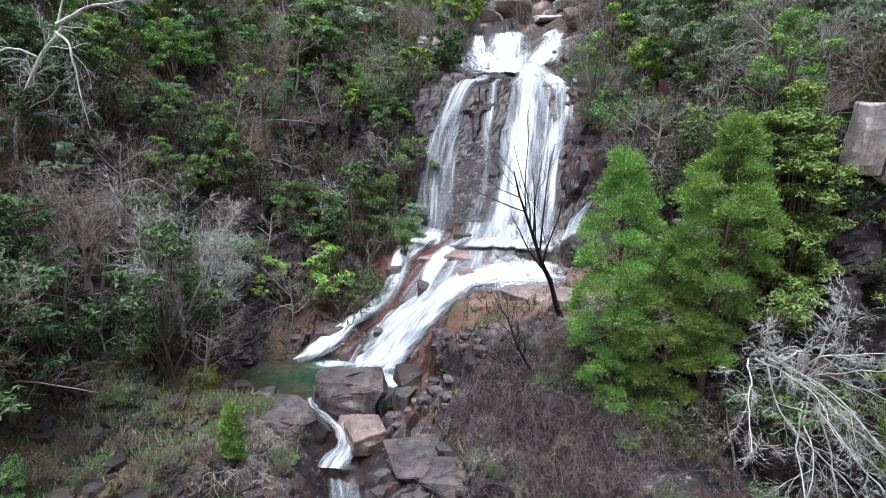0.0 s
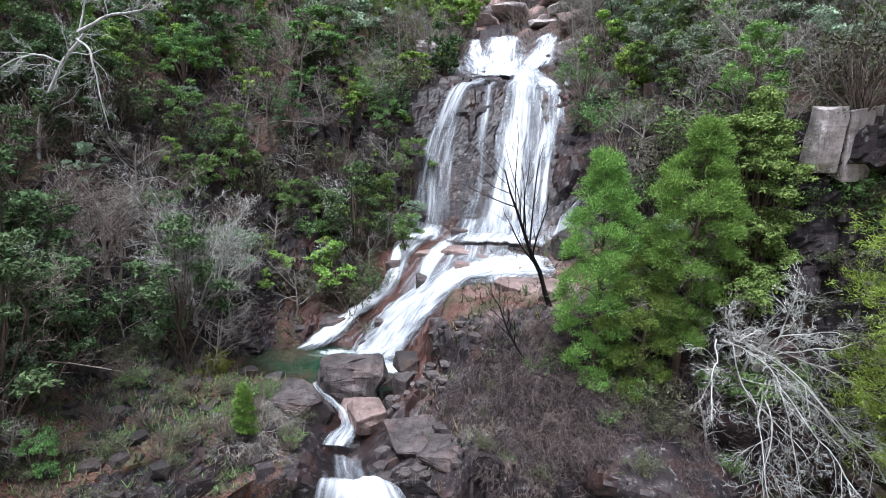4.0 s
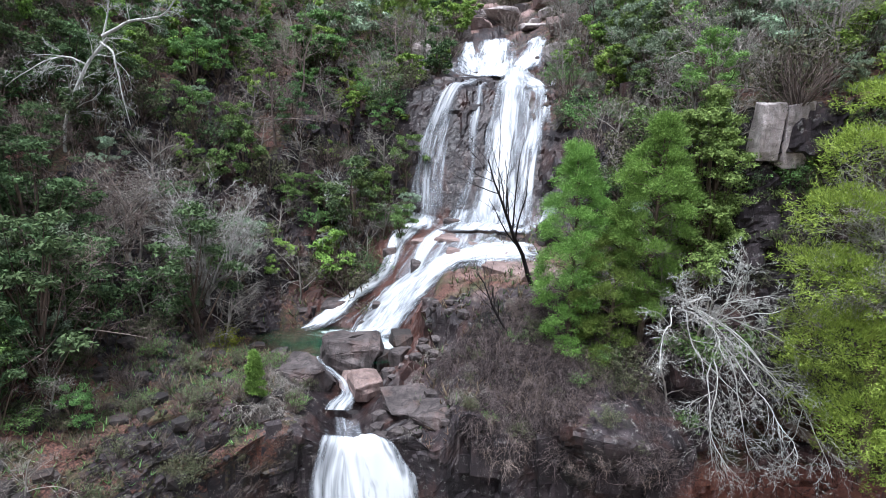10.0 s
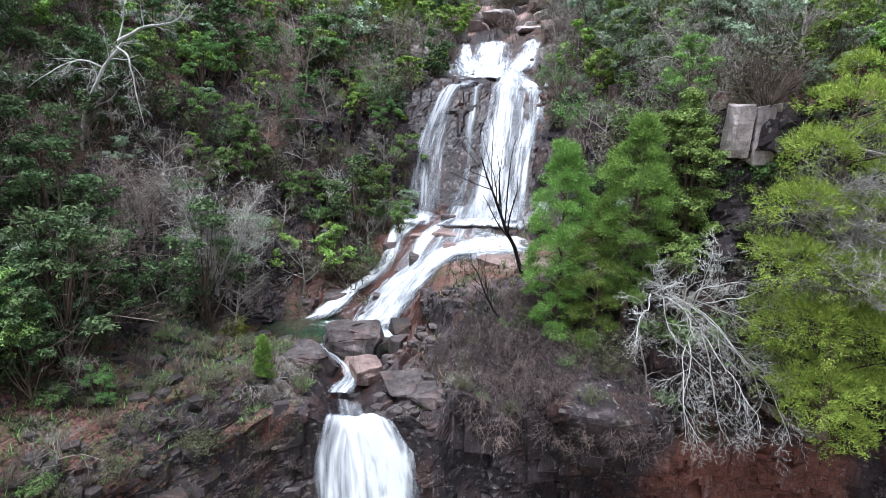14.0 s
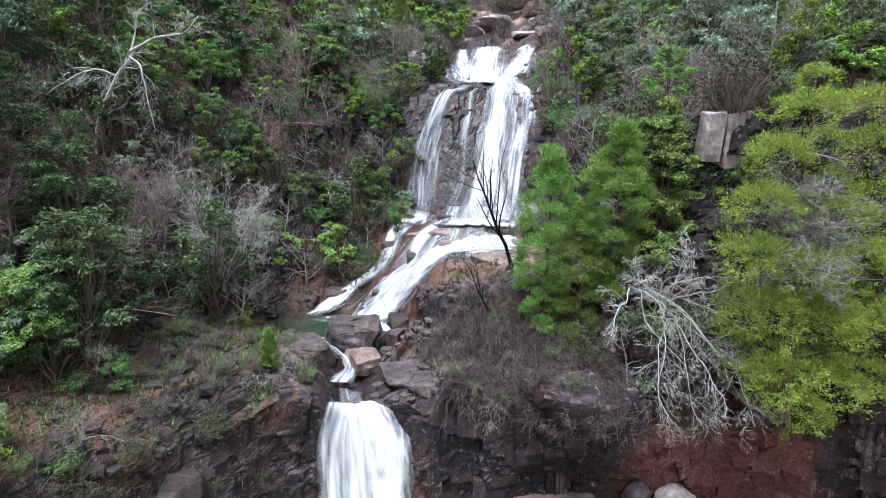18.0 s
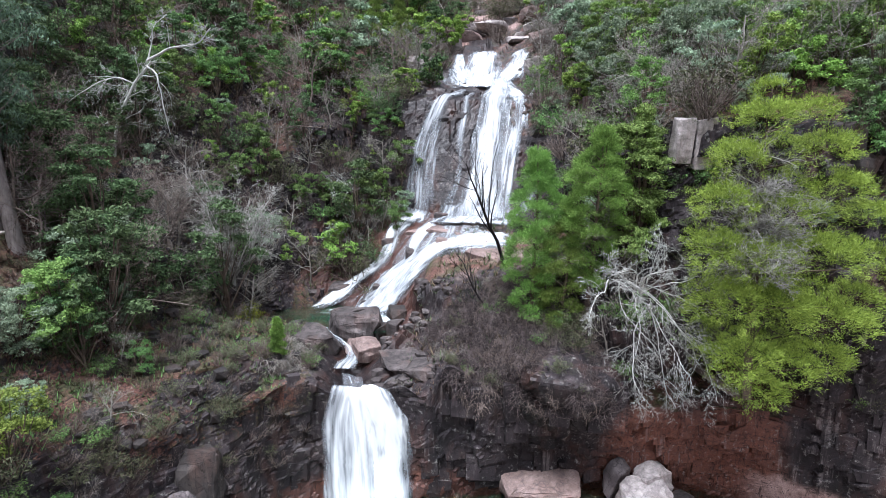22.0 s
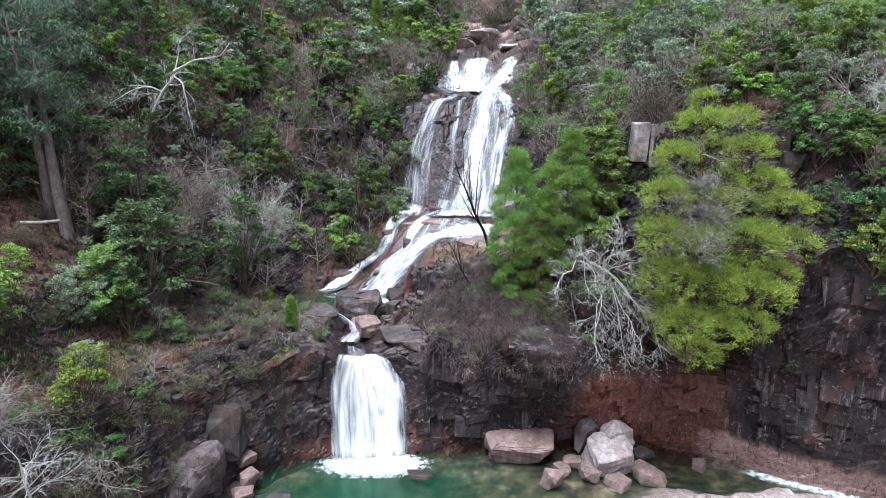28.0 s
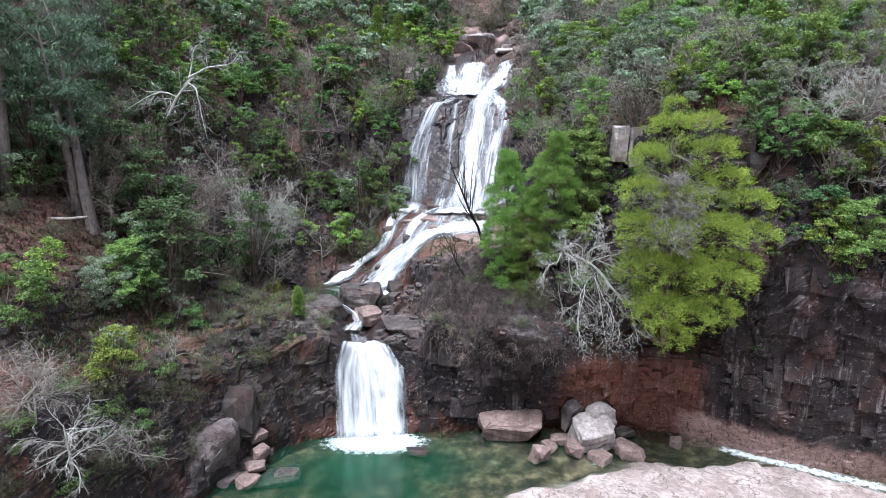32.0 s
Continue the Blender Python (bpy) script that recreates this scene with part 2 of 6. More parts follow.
def foliage(name, low, high, shine=0.12, vary=0.78):
    """Leaves: each its own shade between two greens, with light passing through."""
    m, nt, out = material(name)
    geo = nt.nodes.new("ShaderNodeNewGeometry")
    inf = nt.nodes.new("ShaderNodeObjectInfo")
    patch = texture(nt, 0.8, 3)
    mixed = maths(nt, "ADD", maths(nt, "MULTIPLY", geo.outputs["Random Per Island"], vary), maths(nt, "MULTIPLY", patch, 1.14 - vary))
    col = ramp(nt, mixed, (0.1, low), (0.9, high))
    hue = nt.nodes.new("ShaderNodeHueSaturation")
    hue.inputs["Saturation"].default_value = 0.97
    nt.links.new(maths(nt, "ADD", 0.475, maths(nt, "MULTIPLY", inf.outputs["Random"], 0.05)), hue.inputs["Hue"])
    nt.links.new(maths(nt, "ADD", 0.75, maths(nt, "MULTIPLY", inf.outputs["Random"], 0.5)), hue.inputs["Value"])
    nt.links.new(col, hue.inputs["Color"])
    p = surface(nt, out, hue.outputs[0], 0.75, None, shine)
    tr = nt.nodes.new("ShaderNodeBsdfTranslucent")
    nt.links.new(hue.outputs[0], tr.inputs["Color"])
    mx = node(nt, "ShaderNodeMixShader", Fac=0.16)
    nt.links.new(p.outputs[0], mx.inputs[1])
    nt.links.new(tr.outputs[0], mx.inputs[2])
    nt.links.new(mx.outputs[0], out.inputs["Surface"])
    return m


def bark(name, low, high):
    m, nt, out = material(name)
    grain = texture(nt, 6.0, 5, (1, 1, 0.25))
    blot = texture(nt, 1.3, 4)
    geo = nt.nodes.new("ShaderNodeNewGeometry")
    mixed = maths(nt, "ADD", maths(nt, "MULTIPLY", grain, 0.6), maths(nt, "MULTIPLY", blot, 0.4))
    mixed = maths(nt, "ADD", mixed, maths(nt, "MULTIPLY", maths(nt, "SUBTRACT", geo.outputs["Random Per Island"], 0.5), 0.35))
    col = ramp(nt, mixed, (0.35, low), (0.65, high))
    surface(nt, out, col, 0.9, bumped(nt, grain, 0.7, 0.05), 0.2)
    return m


LEAF_DARK = foliage("dark_evergreen_leaf", (0.013, 0.028, 0.013), (0.13, 0.215, 0.09))
LEAF_MID = foliage("mid_green_leaf", (0.020, 0.044, 0.013), (0.19, 0.31, 0.095))
LEAF_BRIGHT = foliage("bright_green_leaf", (0.030, 0.068, 0.012), (0.30, 0.45, 0.09))
LEAF_YELLOW = foliage("yellow_green_feathery_leaf", (0.046, 0.088, 0.010), (0.37, 0.49, 0.080), vary=0.5)
LEAF_MIMOSA = foliage("fresh_green_feathery_leaf", (0.030, 0.074, 0.014), (0.26, 0.43, 0.09), vary=0.5)
LEAF_FRESH = foliage("fresh_light_green_leaf", (0.040, 0.085, 0.022), (0.27, 0.42, 0.11), vary=0.6)
LEAF_EUC = foliage("grey_green_leaf", (0.044, 0.072, 0.048), (0.34, 0.44, 0.29))
LEAF_GUM = foliage("dark_drooping_gum_leaf", (0.018, 0.034, 0.024), (0.14, 0.205, 0.13))
LEAF_HEATH = foliage("dull_olive_heath", (0.030, 0.036, 0.020), (0.135, 0.140, 0.078))
LEAF_LIME = foliage("lime_fern", (0.09, 0.13, 0.010), (0.28, 0.36, 0.03))
LEAF_DRY = foliage("dry_straw", (0.045, 0.032, 0.022), (0.19, 0.135, 0.095))
BARK_GREY = bark("grey_bark", (0.075, 0.068, 0.058), (0.36, 0.335, 0.30))
BARK_WHITE = bark("bleached_bark", (0.22, 0.225, 0.205), (0.60, 0.61, 0.57))
BARK_DEAD = bark("dead_grey_bark", (0.13, 0.125, 0.11), (0.44, 0.43, 0.40))
BARK_DARK = bark("charred_dark_bark", (0.010, 0.009, 0.009), (0.035, 0.03, 0.03))
BARK_BROWN = bark("brown_bark", (0.045, 0.033, 0.025), (0.15, 0.115, 0.09))
BARK_TWIG = bark("grey_brown_twig", (0.060, 0.046, 0.040), (0.24, 0.195, 0.17))
BARK_THICKET = bark("purple_brown_twig", (0.020, 0.015, 0.015), (0.165, 0.135, 0.13))
BARK_EUC = bark("peeling_grey_bark", (0.10, 0.085, 0.08), (0.27, 0.24, 0.225))


def falling_water(name, cover, first=(0.7, 0.11), second=(3.0, 0.20)):
    """White aerated water: broad soft masses and fine threads along the fall; where it thins the rock shows."""
    m, nt, out = material(name)
    uv = nt.nodes.new("ShaderNodeUVMap")
    def streaks(sx, sy, detail):
        mp = nt.nodes.new("ShaderNodeMapping")
        mp.inputs["Scale"].default_value = (sx, sy, 1)
        tx = node(nt, "ShaderNodeTexNoise", Scale=1.0, Detail=detail, Roughness=0.5)
        nt.links.new(uv.outputs[0], mp.inputs["Vector"])
        nt.links.new(mp.outputs[0], tx.inputs["Vector"])
        return tx.outputs["Fac"]
    a, b = streaks(*first, 3), streaks(*second, 2)
    s = maths(nt, "ADD", maths(nt, "MULTIPLY", a, 0.58), maths(nt, "MULTIPLY", b, 0.42))
    dense = maths(nt, "ADD", maths(nt, "ADD", maths(nt, "MULTIPLY", maths(nt, "SUBTRACT", s, 0.5), 2.3), 0.5), maths(nt, "MULTIPLY", maths(nt, "SUBTRACT", attribute(nt, "cover"), 0.5), 0.95))
    alpha = ramp(nt, dense, (0.14 - cover, (0, 0, 0)), (0.52 - cover, (0.42, 0.42, 0.42)), (0.88 - cover, (1, 1, 1)))
    col = ramp(nt, dense, (0.25, (0.32, 0.36, 0.40)), (0.95, (0.70, 0.73, 0.74)))
    p = surface(nt, out, col, 0.5, bumped(nt, s, 0.25, 0.08), 0.3)
    clear = nt.nodes.new("ShaderNodeBsdfTransparent")
    mx = nt.nodes.new("ShaderNodeMixShader")
    nt.links.new(alpha, mx.inputs[0])
    nt.links.new(clear.outputs[0], mx.inputs[1])
    nt.links.new(p.outputs[0], mx.inputs[2])
    nt.links.new(mx.outputs[0], out.inputs["Surface"])
    return m


WHITE_WATER = falling_water("white_falling_water", 0.05)
FROTH = falling_water("frothing_falling_water", 0.08, (0.8, 0.22), (3.4, 0.5))


def pool_water(name, deep, ripple):
    """Clear water over rock; the deeper it is, the more its green hides the bed. Foam where the falls land."""
    m, nt, out = material(name)
    wave = texture(nt, ripple, 4)
    clear = node(nt, "ShaderNodeBsdfPrincipled", Roughness=0.06, IOR=1.33)
    clear.inputs["Base Color"].default_value = (0.72, 0.90, 0.80, 1)
    clear.inputs["Transmission Weight"].default_value = 1.0
    body = node(nt, "ShaderNodeBsdfPrincipled", Roughness=0.10, IOR=1.33)
    nt.links.new(blend(nt, ramp(nt, texture(nt, 0.25, 4), (0.35, (0, 0, 0)), (0.65, (1, 1, 1))), deep, tuple(c * 0.55 for c in deep)), body.inputs["Base Color"])
    foam = node(nt, "ShaderNodeBsdfPrincipled", Roughness=0.6)
    foam.inputs["Base Color"].default_value = (0.74, 0.85, 0.86, 1)
    n = bumped(nt, wave, 0.25, 0.05)
    for p in (clear, body):
        nt.links.new(n, p.inputs["Normal"])
    m1, m2 = nt.nodes.new("ShaderNodeMixShader"), nt.nodes.new("ShaderNodeMixShader")
    nt.links.new(attribute(nt, "depth"), m1.inputs[0])
    nt.links.new(clear.outputs[0], m1.inputs[1])
    nt.links.new(body.outputs[0], m1.inputs[2])
    froth = maths(nt, "ADD", attribute(nt, "foam"), maths(nt, "MULTIPLY", maths(nt, "SUBTRACT", texture(nt, 2.2, 6, rough=0.7), 0.5), 1.0))
    nt.links.new(ramp(nt, froth, (0.36, (0, 0, 0)), (0.85, (1, 1, 1))), m2.inputs[0])
    nt.links.new(m1.outputs[0], m2.inputs[1])
    nt.links.new(foam.outputs[0], m2.inputs[2])
    nt.links.new(m2.outputs[0], out.inputs["Surface"])
    return m


POOL = pool_water("emerald_pool_water", (0.008, 0.058, 0.030), 1.6)

# ---- mesh helpers ----
def mesh_of(name, verts, faces, mat, shade=False):
    me = bpy.data.meshes.new(name)
    verts, faces = np.asarray(verts, np.float32), np.asarray(faces, np.int32)
    k = faces.shape[1]
    me.vertices.add(len(verts))
    me.vertices.foreach_set("co", verts.ravel())
    me.loops.add(faces.size)
    me.loops.foreach_set("vertex_index", faces.ravel())
    me.polygons.add(len(faces))
    me.polygons.foreach_set("loop_start", np.arange(0, faces.size, k, dtype=np.int32))
    me.update(calc_edges=True)
    me.polygons.foreach_set("use_smooth", np.full(len(faces), shade, bool))
    me.materials.append(mat)
    return me


def scalar(me, name, values):
    a = me.attributes.new(name, "FLOAT", "POINT")
    a.data.foreach_set("value", np.asarray(values, np.float32))


def grid_faces(rows, cols):
    i = np.arange(rows * cols).reshape(rows, cols)
    return np.stack([i[:-1, :-1], i[:-1, 1:], i[1:, 1:], i[1:, :-1]], -1).reshape(-1, 4)


def piece(name, me, parent, label=""):
    ob = new(name, me)
    ob.parent = parent
    if label:
        tagged(ob, label)
    return ob


# ---- the plan of the valley: sections across it, each from the pool up the hillside ----
STATIONS = {}


def section(x, *knots):
    (y0, z0), (y9, z9) = knots[0], knots[-1]
    y8, z8 = knots[-2]
    sag = 1.5 * math.exp(-((x - 6) / 8) ** 2)
    basin = (y8 + 0.43 * (y9 - y8), z8 + 0.43 * (z9 - z8) - sag)
    STATIONS[x] = [(y0 - 0.6, z0 - 3.0), *knots[:-1], basin, knots[-1], (y9 + 30, z9 + 14), (y9 + 110, z9 + 62)]


section(-180, (-120, 5), (-95, 20), (-40, 55), (-10, 68), (20, 80), (30, 88), (45, 98), (62, 110), (80, 120))
section(-80, (-85, 2), (-70, 15), (-30, 34), (-10, 40), (10, 47), (22, 52), (40, 62), (60, 74), (80, 84))
section(-45, (-60, 0), (-45, 12), (-18, 22), (-2, 26), (14, 29), (24, 32), (40, 42), (60, 54), (80, 66))
section(-28, (-18, 0), (-9, 11), (2, 15), (12, 17.5), (22, 19.5), (28, 22), (40, 29), (60, 42), (80, 53))
section(-21, (3, 0), (7, 10.5), (15, 11.8), (24, 13.2), (31, 15), (37, 19), (46, 27), (60, 38), (76, 48))
section(-17, (12.5, 0), (15.8, 8.4), (19.6, 11.2), (27, 12.0), (34, 12.2), (40, 16), (47, 25), (60, 37), (75, 46))
section(-13, (18.4, 0), (20.0, 8.0), (23.0, 11.2), (30, 11.2), (39, 10.4), (43, 14), (50, 25), (61, 36.5), (74, 45))
section(-8.5, (21.6, 0), (23.2, 9.2), (27, 9.6), (33, 10.0), (39, 10.2), (46, 15), (52, 20), (55, 31), (74, 43.5))
section(-4.5, (22.6, 0), (23.8, 8.1), (27, 8.4), (33, 9.8), (38, 10.6), (44, 17.6), (47, 19), (51, 31.0), (72, 41))
section(-1.5, (22.9, 0), (23.8, 8.8), (27, 9.6), (32, 11.0), (37, 12.8), (42, 17.6), (46, 19), (51, 32.2), (72, 41))
section(1.5, (23.2, 0), (23.4, 9.6), (28, 12.2), (31.5, 14.4), (36, 15.9), (40, 17.4), (45, 19), (51, 32.6), (72, 41))
section(5, (23.4, 0), (22.5, 9.8), (27, 13.0), (31, 15.3), (35, 16.4), (39, 17.6), (44, 19), (52, 32.6), (72, 41))
section(9, (23.7, 0), (22.0, 10.2), (25.5, 13.4), (30, 15.8), (34, 16.7), (37, 17.8), (42.5, 19), (53, 32.3), (72, 41.2))
section(13, (23.9, 0), (21.8, 10.4), (23.0, 12.5), (25, 15.5), (31, 18.0), (35, 19.5), (41, 21.5), (51, 32), (72, 42))
section(15.5, (23.9, 0), (22.2, 7.6), (25.0, 9.2), (22.4, 13.4), (24.4, 17.5), (28, 20.5), (33, 25), (48, 32.5), (72, 43))
section(18, (23.8, 0), (22.3, 7.4), (25.0, 8.8), (21.8, 13.5), (23.2, 18.6), (24.0, 23), (24.4, 28.4), (40, 33.5), (72, 44.5))
section(22, (23.4, 0), (22.9, 7.4), (27.5, 9.2), (20.8, 14), (21.8, 18.8), (22.3, 23.5), (22.6, 28.6), (38, 34.5), (72, 47))
section(25, (22.6, 0), (22.3, 7.2), (28.0, 9.6), (20.0, 14.5), (20.2, 19.5), (20.4, 24.0), (20.8, 28.8), (36, 36), (72, 50))
section(28, (20.9, 0), (21.2, 6.4), (20.6, 11.5), (17.6, 16), (18.6, 20.5), (19.4, 25), (20.4, 29), (35, 36.5), (72, 51.5))
section(31, (18.8, 0), (17.2, 8.5), (15.5, 16.0), (16.4, 19), (18, 22), (19, 25.5), (20.2, 29), (34, 37), (72, 53))
section(38, (15.6, 0), (14.0, 8.5), (12.8, 17.0), (14.0, 20), (16, 23), (18, 26), (20, 29), (33, 38), (72, 57))
section(50, (10, 0), (8, 9), (7, 17), (9, 21), (12, 25), (16, 29), (20, 32), (32, 42), (72, 64))
section(80, (0, 0), (-2, 10), (0, 20), (4, 26), (8, 32), (14, 38), (20, 42), (32, 52), (72, 76))
section(180, (-60, 5), (-50, 20), (-30, 45), (-20, 55), (0, 70), (20, 80), (30, 88), (50, 98), (80, 115))
SX = np.array(sorted(STATIONS), float)
SY = np.array([[k[0] for k in STATIONS[x]] for x in SX])
SZ = np.array([[k[1] for k in STATIONS[x]] for x in SX])
KN = SY.shape[1]


def plan(x, s):
    """The bare form of the hillside at x and at s knots up the section."""
    x, s = np.asarray(x, float), np.asarray(s, float)
    ys = np.stack([pchip(SX, SY[:, k], x) for k in range(KN)])
    zs = np.stack([pchip(SX, SZ[:, k], x) for k in range(KN)])
    k = np.clip(s.astype(int), 0, KN - 2)
    f, i = s - k, np.arange(len(x))
    return np.stack([x, ys[k, i] * (1 - f) + ys[k + 1, i] * f, zs[k, i] * (1 - f) + zs[k + 1, i] * f], -1)


def rows_of(*counts):
    return np.concatenate([k + np.arange(n) / n for k, n in enumerate(counts)] + [[len(counts)]])


S_ROWS = rows_of(6, 50, 26, 20, 20, 26, 24, 50, 22, 30, 18, 14)
X_COLS = np.concatenate([np.linspace(-180, -60, 30)[:-1], np.linspace(-60, -24, 72)[:-1], np.arange(-24, 40, 0.22), np.linspace(40, 80, 50)[:-1], np.linspace(80, 180, 24)])


def build_hillside():
    nr, nc = len(S_ROWS), len(X_COLS)
    S, X = np.meshgrid(S_ROWS, X_COLS, indexing="ij")
    warp = 0.9 * vnoise(np.stack([X.ravel() * 0.22, S.ravel() * 0.9, 0 * X.ravel()], -1), 5)
    P = plan(X.ravel() + warp, S.ravel())
    P[:, 0] = X.ravel()
    brow = np.exp(-((S.ravel() - 2.1) / 0.55) ** 2) * (1 - smooth(14, 16, X.ravel())) * smooth(-1.5, 1.0, X.ravel())
    P[:, 2] += brow * (1.7 * vnoise(np.stack([X.ravel() * 0.42, 0 * X.ravel(), 0 * X.ravel()], -1), 6) - 0.9)
    P[:, 1] += brow * (2.0 * vnoise(np.stack([X.ravel() * 0.31, 0 * X.ravel(), 0 * X.ravel()], -1), 7) - 1.0)
    G = P.reshape(nr, nc, 3)
    for _ in range(2):
        G[1:-1] = 0.25 * G[:-2] + 0.5 * G[1:-1] + 0.25 * G[2:]
    tu, tv = np.gradient(G, axis=1), np.gradient(G, axis=0)
    N = np.cross(tu, tv)
    N /= np.linalg.norm(N, axis=-1, keepdims=True) + 1e-9
    P, N = G.reshape(-1, 3), N.reshape(-1, 3)
    x, y, z = P.T
    steep = 1 - smooth(0.50, 0.78, N[:, 2] + 0.12 * fbm(P * 0.3, 3, 21))
    bed = np.exp(-(((x + 4.5 - 0.55 * np.clip(y - 38, 0, 18)) / (4.5 + 0.25 * np.clip(y - 34, 0, 20))) ** 2)) * smooth(20, 24, y) * (1 - smooth(86, 94, y))
    bed = np.maximum(bed, np.exp(-(((x - 6) / 9) ** 2)) * smooth(34, 40, y) * (1 - smooth(86, 94, y)))
    bed = np.maximum(bed, 0.9 * np.exp(-(((x + 9.5) / 4.5) ** 2 + ((y - 44) / 4.5) ** 2)))
    rock = np.clip(np.maximum(steep, smooth(0.25, 0.6, bed)), 0, 1)
    shear = 0.25 * fbm(P * 0.3, 2, 3)[:, None]
    rnd1, _, tilt1 = cells(P * (0.27, 0.27, 0.20) + shear, 1)
    rnd2, _, tilt2 = cells(P * (0.62, 0.62, 0.42) + 40 + shear, 2)
    rnd3, _, tilt3 = cells(P * (1.5, 1.5, 1.1) + 80, 3)
    calm = (1 - 0.6 * smooth(0.35, 0.8, bed)) * (1 - 0.45 * (1 - smooth(12, 16, z)) * (1 - smooth(26, 30, y)))
    d = rock * calm * (1.1 * (rnd1 - 0.5) + 0.7 * tilt1 + 0.45 * (rnd2 - 0.5) + 0.4 * tilt2 + 0.2 * (rnd3 - 0.5) + 0.2 * tilt3 + 0.5 * fbm(P * 0.2, 2, 11))
    d *= 1 - 0.7 * smooth(35.5, 38, y) * (1 - smooth(47, 50, y)) * smooth(-12, -9, x) * (1 - smooth(9, 11, x)) * smooth(9.5, 11, z)
    d *= 1 - 0.7 * smooth(24, 27, x) * (1 - smooth(2.0, 4.0, z))
    far = smooth(45, 90, np.abs(x))
    d += (1 - rock) * (0.8 * fbm(P * 0.22, 4, 31) + 0.22 * fbm(P * 1.3, 2, 33)) * (1 + 2 * far)
    d *= smooth(-3.2, -1.0, z)
    P = P + N * d[:, None]
    # the hollow of the upper pool, its dam of bedrock, and the notch of the lower lip
    hollow = np.exp(-(((P[:, 0] + 10.5) / 4.6) ** 2 + ((P[:, 1] - 36.6) / 3.0) ** 2))
    P[:, 2] -= 1.9 * hollow
    notch = np.exp(-(((P[:, 0] + 5.6) / 1.7) ** 2)) * smooth(23, 25, P[:, 1]) * (1 - smooth(32, 35, P[:, 1])) * smooth(6, 8, P[:, 2])
    P[:, 2] -= 1.0 * notch
    ob = new("hillside_ground", mesh_of("hillside_ground", P, grid_faces(nr, nc), ROCK))
    me = ob.data
    soil = (1 - rock) * (0.72 + 0.35 * fbm(P * 0.25, 3, 44))
    soil = np.maximum(soil, smooth(-17.5, -21, x) * (1 - smooth(13, 16, z)) * smooth(1.5, 4, z) * (0.45 + 0.7 * fbm(P * 0.45, 3, 45)))
    bank = smooth(-24, -21, x) * (1 - smooth(-9, -7, x)) * (1 - smooth(31, 34, y)) * smooth(7, 9, z)
    soil = soil - bank * 0.75 * smooth(-0.15, 0.35, fbm(P * 0.38, 3, 47))
    brow = smooth(-20, -16, x) * (1 - smooth(-9, -7.5, x)) * (1 - smooth(30, 33, y)) * smooth(3.5, 8.5, z) * (1 - smooth(9, 11, z))
    soil = np.maximum(soil, brow * (0.55 + 0.6 * fbm(P * 0.5, 3, 48)))
    soil = np.where((x > 10) & (z > 28), np.maximum(soil, 0.5), soil)
    soil = soil * (1 - 0.75 * smooth(-1, 1, x) * (1 - smooth(15, 17, x)) * (1 - smooth(31, 34, y)))
    scalar(me, "soil", np.clip(soil, 0, 1))
    red = 0.2 + 0.8 * smooth(12.5, 15, x) * (1 - smooth(26, 28, x)) * (1 - smooth(6.8, 9, z)) + 0.5 * (1 - smooth(1.2, 3.0, z)) * smooth(-12, -9, x) * (1 - smooth(13, 16, x)) + 0.5 * smooth(0.2, 0.6, bed) * smooth(8, 12, z) * (1 - smooth(18, 22, z)) * (1 - smooth(0, 3, x))
    scalar(me, "red", np.clip(red, 0, 1))
    wet = np.maximum(smooth(0.3, 0.8, bed) * 0.8, (1 - smooth(0.2, 0.9, z)) * (1 - 0.7 * smooth(24, 27, x)))
    wet = np.maximum(wet, 0.75 * steep * (1 - smooth(14, 20, z)) * smooth(0.45, 0.6, 0.5 + 0.5 * fbm(P * 0.12, 3, 71)))
    scalar(me, "wet", wet)
    pale = (1 - smooth(1.6, 2.6, z + 1.2 * fbm(P * 0.5, 3, 91))) * smooth(24, 27, x)
    pale = np.maximum(pale, 0.85 * smooth(66, 72, y) * (1 - smooth(100, 106, y)) * smooth(0, 4, x) * (1 - smooth(26, 34, x)) * smooth(-0.05, 0.2, fbm(P * 0.22, 3, 93)))
    pale = np.maximum(pale, 0.32 * smooth(0.5, 3, x) * (1 - smooth(9, 10.5, x)) * smooth(31, 33, y) * (1 - smooth(42, 44, y)) * smooth(14.6, 15.4, z) * smooth(-0.2, 0.2, fbm(P * 0.5, 3, 95)))
    scalar(me, "pale", np.clip(pale, 0, 1))
    tagged(ob, "steep wooded granite hillside with cliffs and reddish leaf litter", "hillside", kind="structure")
    return P, grid_faces(nr, nc)


HILL_V, HILL_F = build_hillside()
from mathutils.bvhtree import BVHTree
HILL = BVHTree.FromPolygons(HILL_V.tolist(), HILL_F.tolist())


def ground(x, y, top=150.0):
    hit = HILL.ray_cast(Vector((x, y, top)), Vector((0, 0, -1)))
    return hit[0].z if hit[0] else 0.0


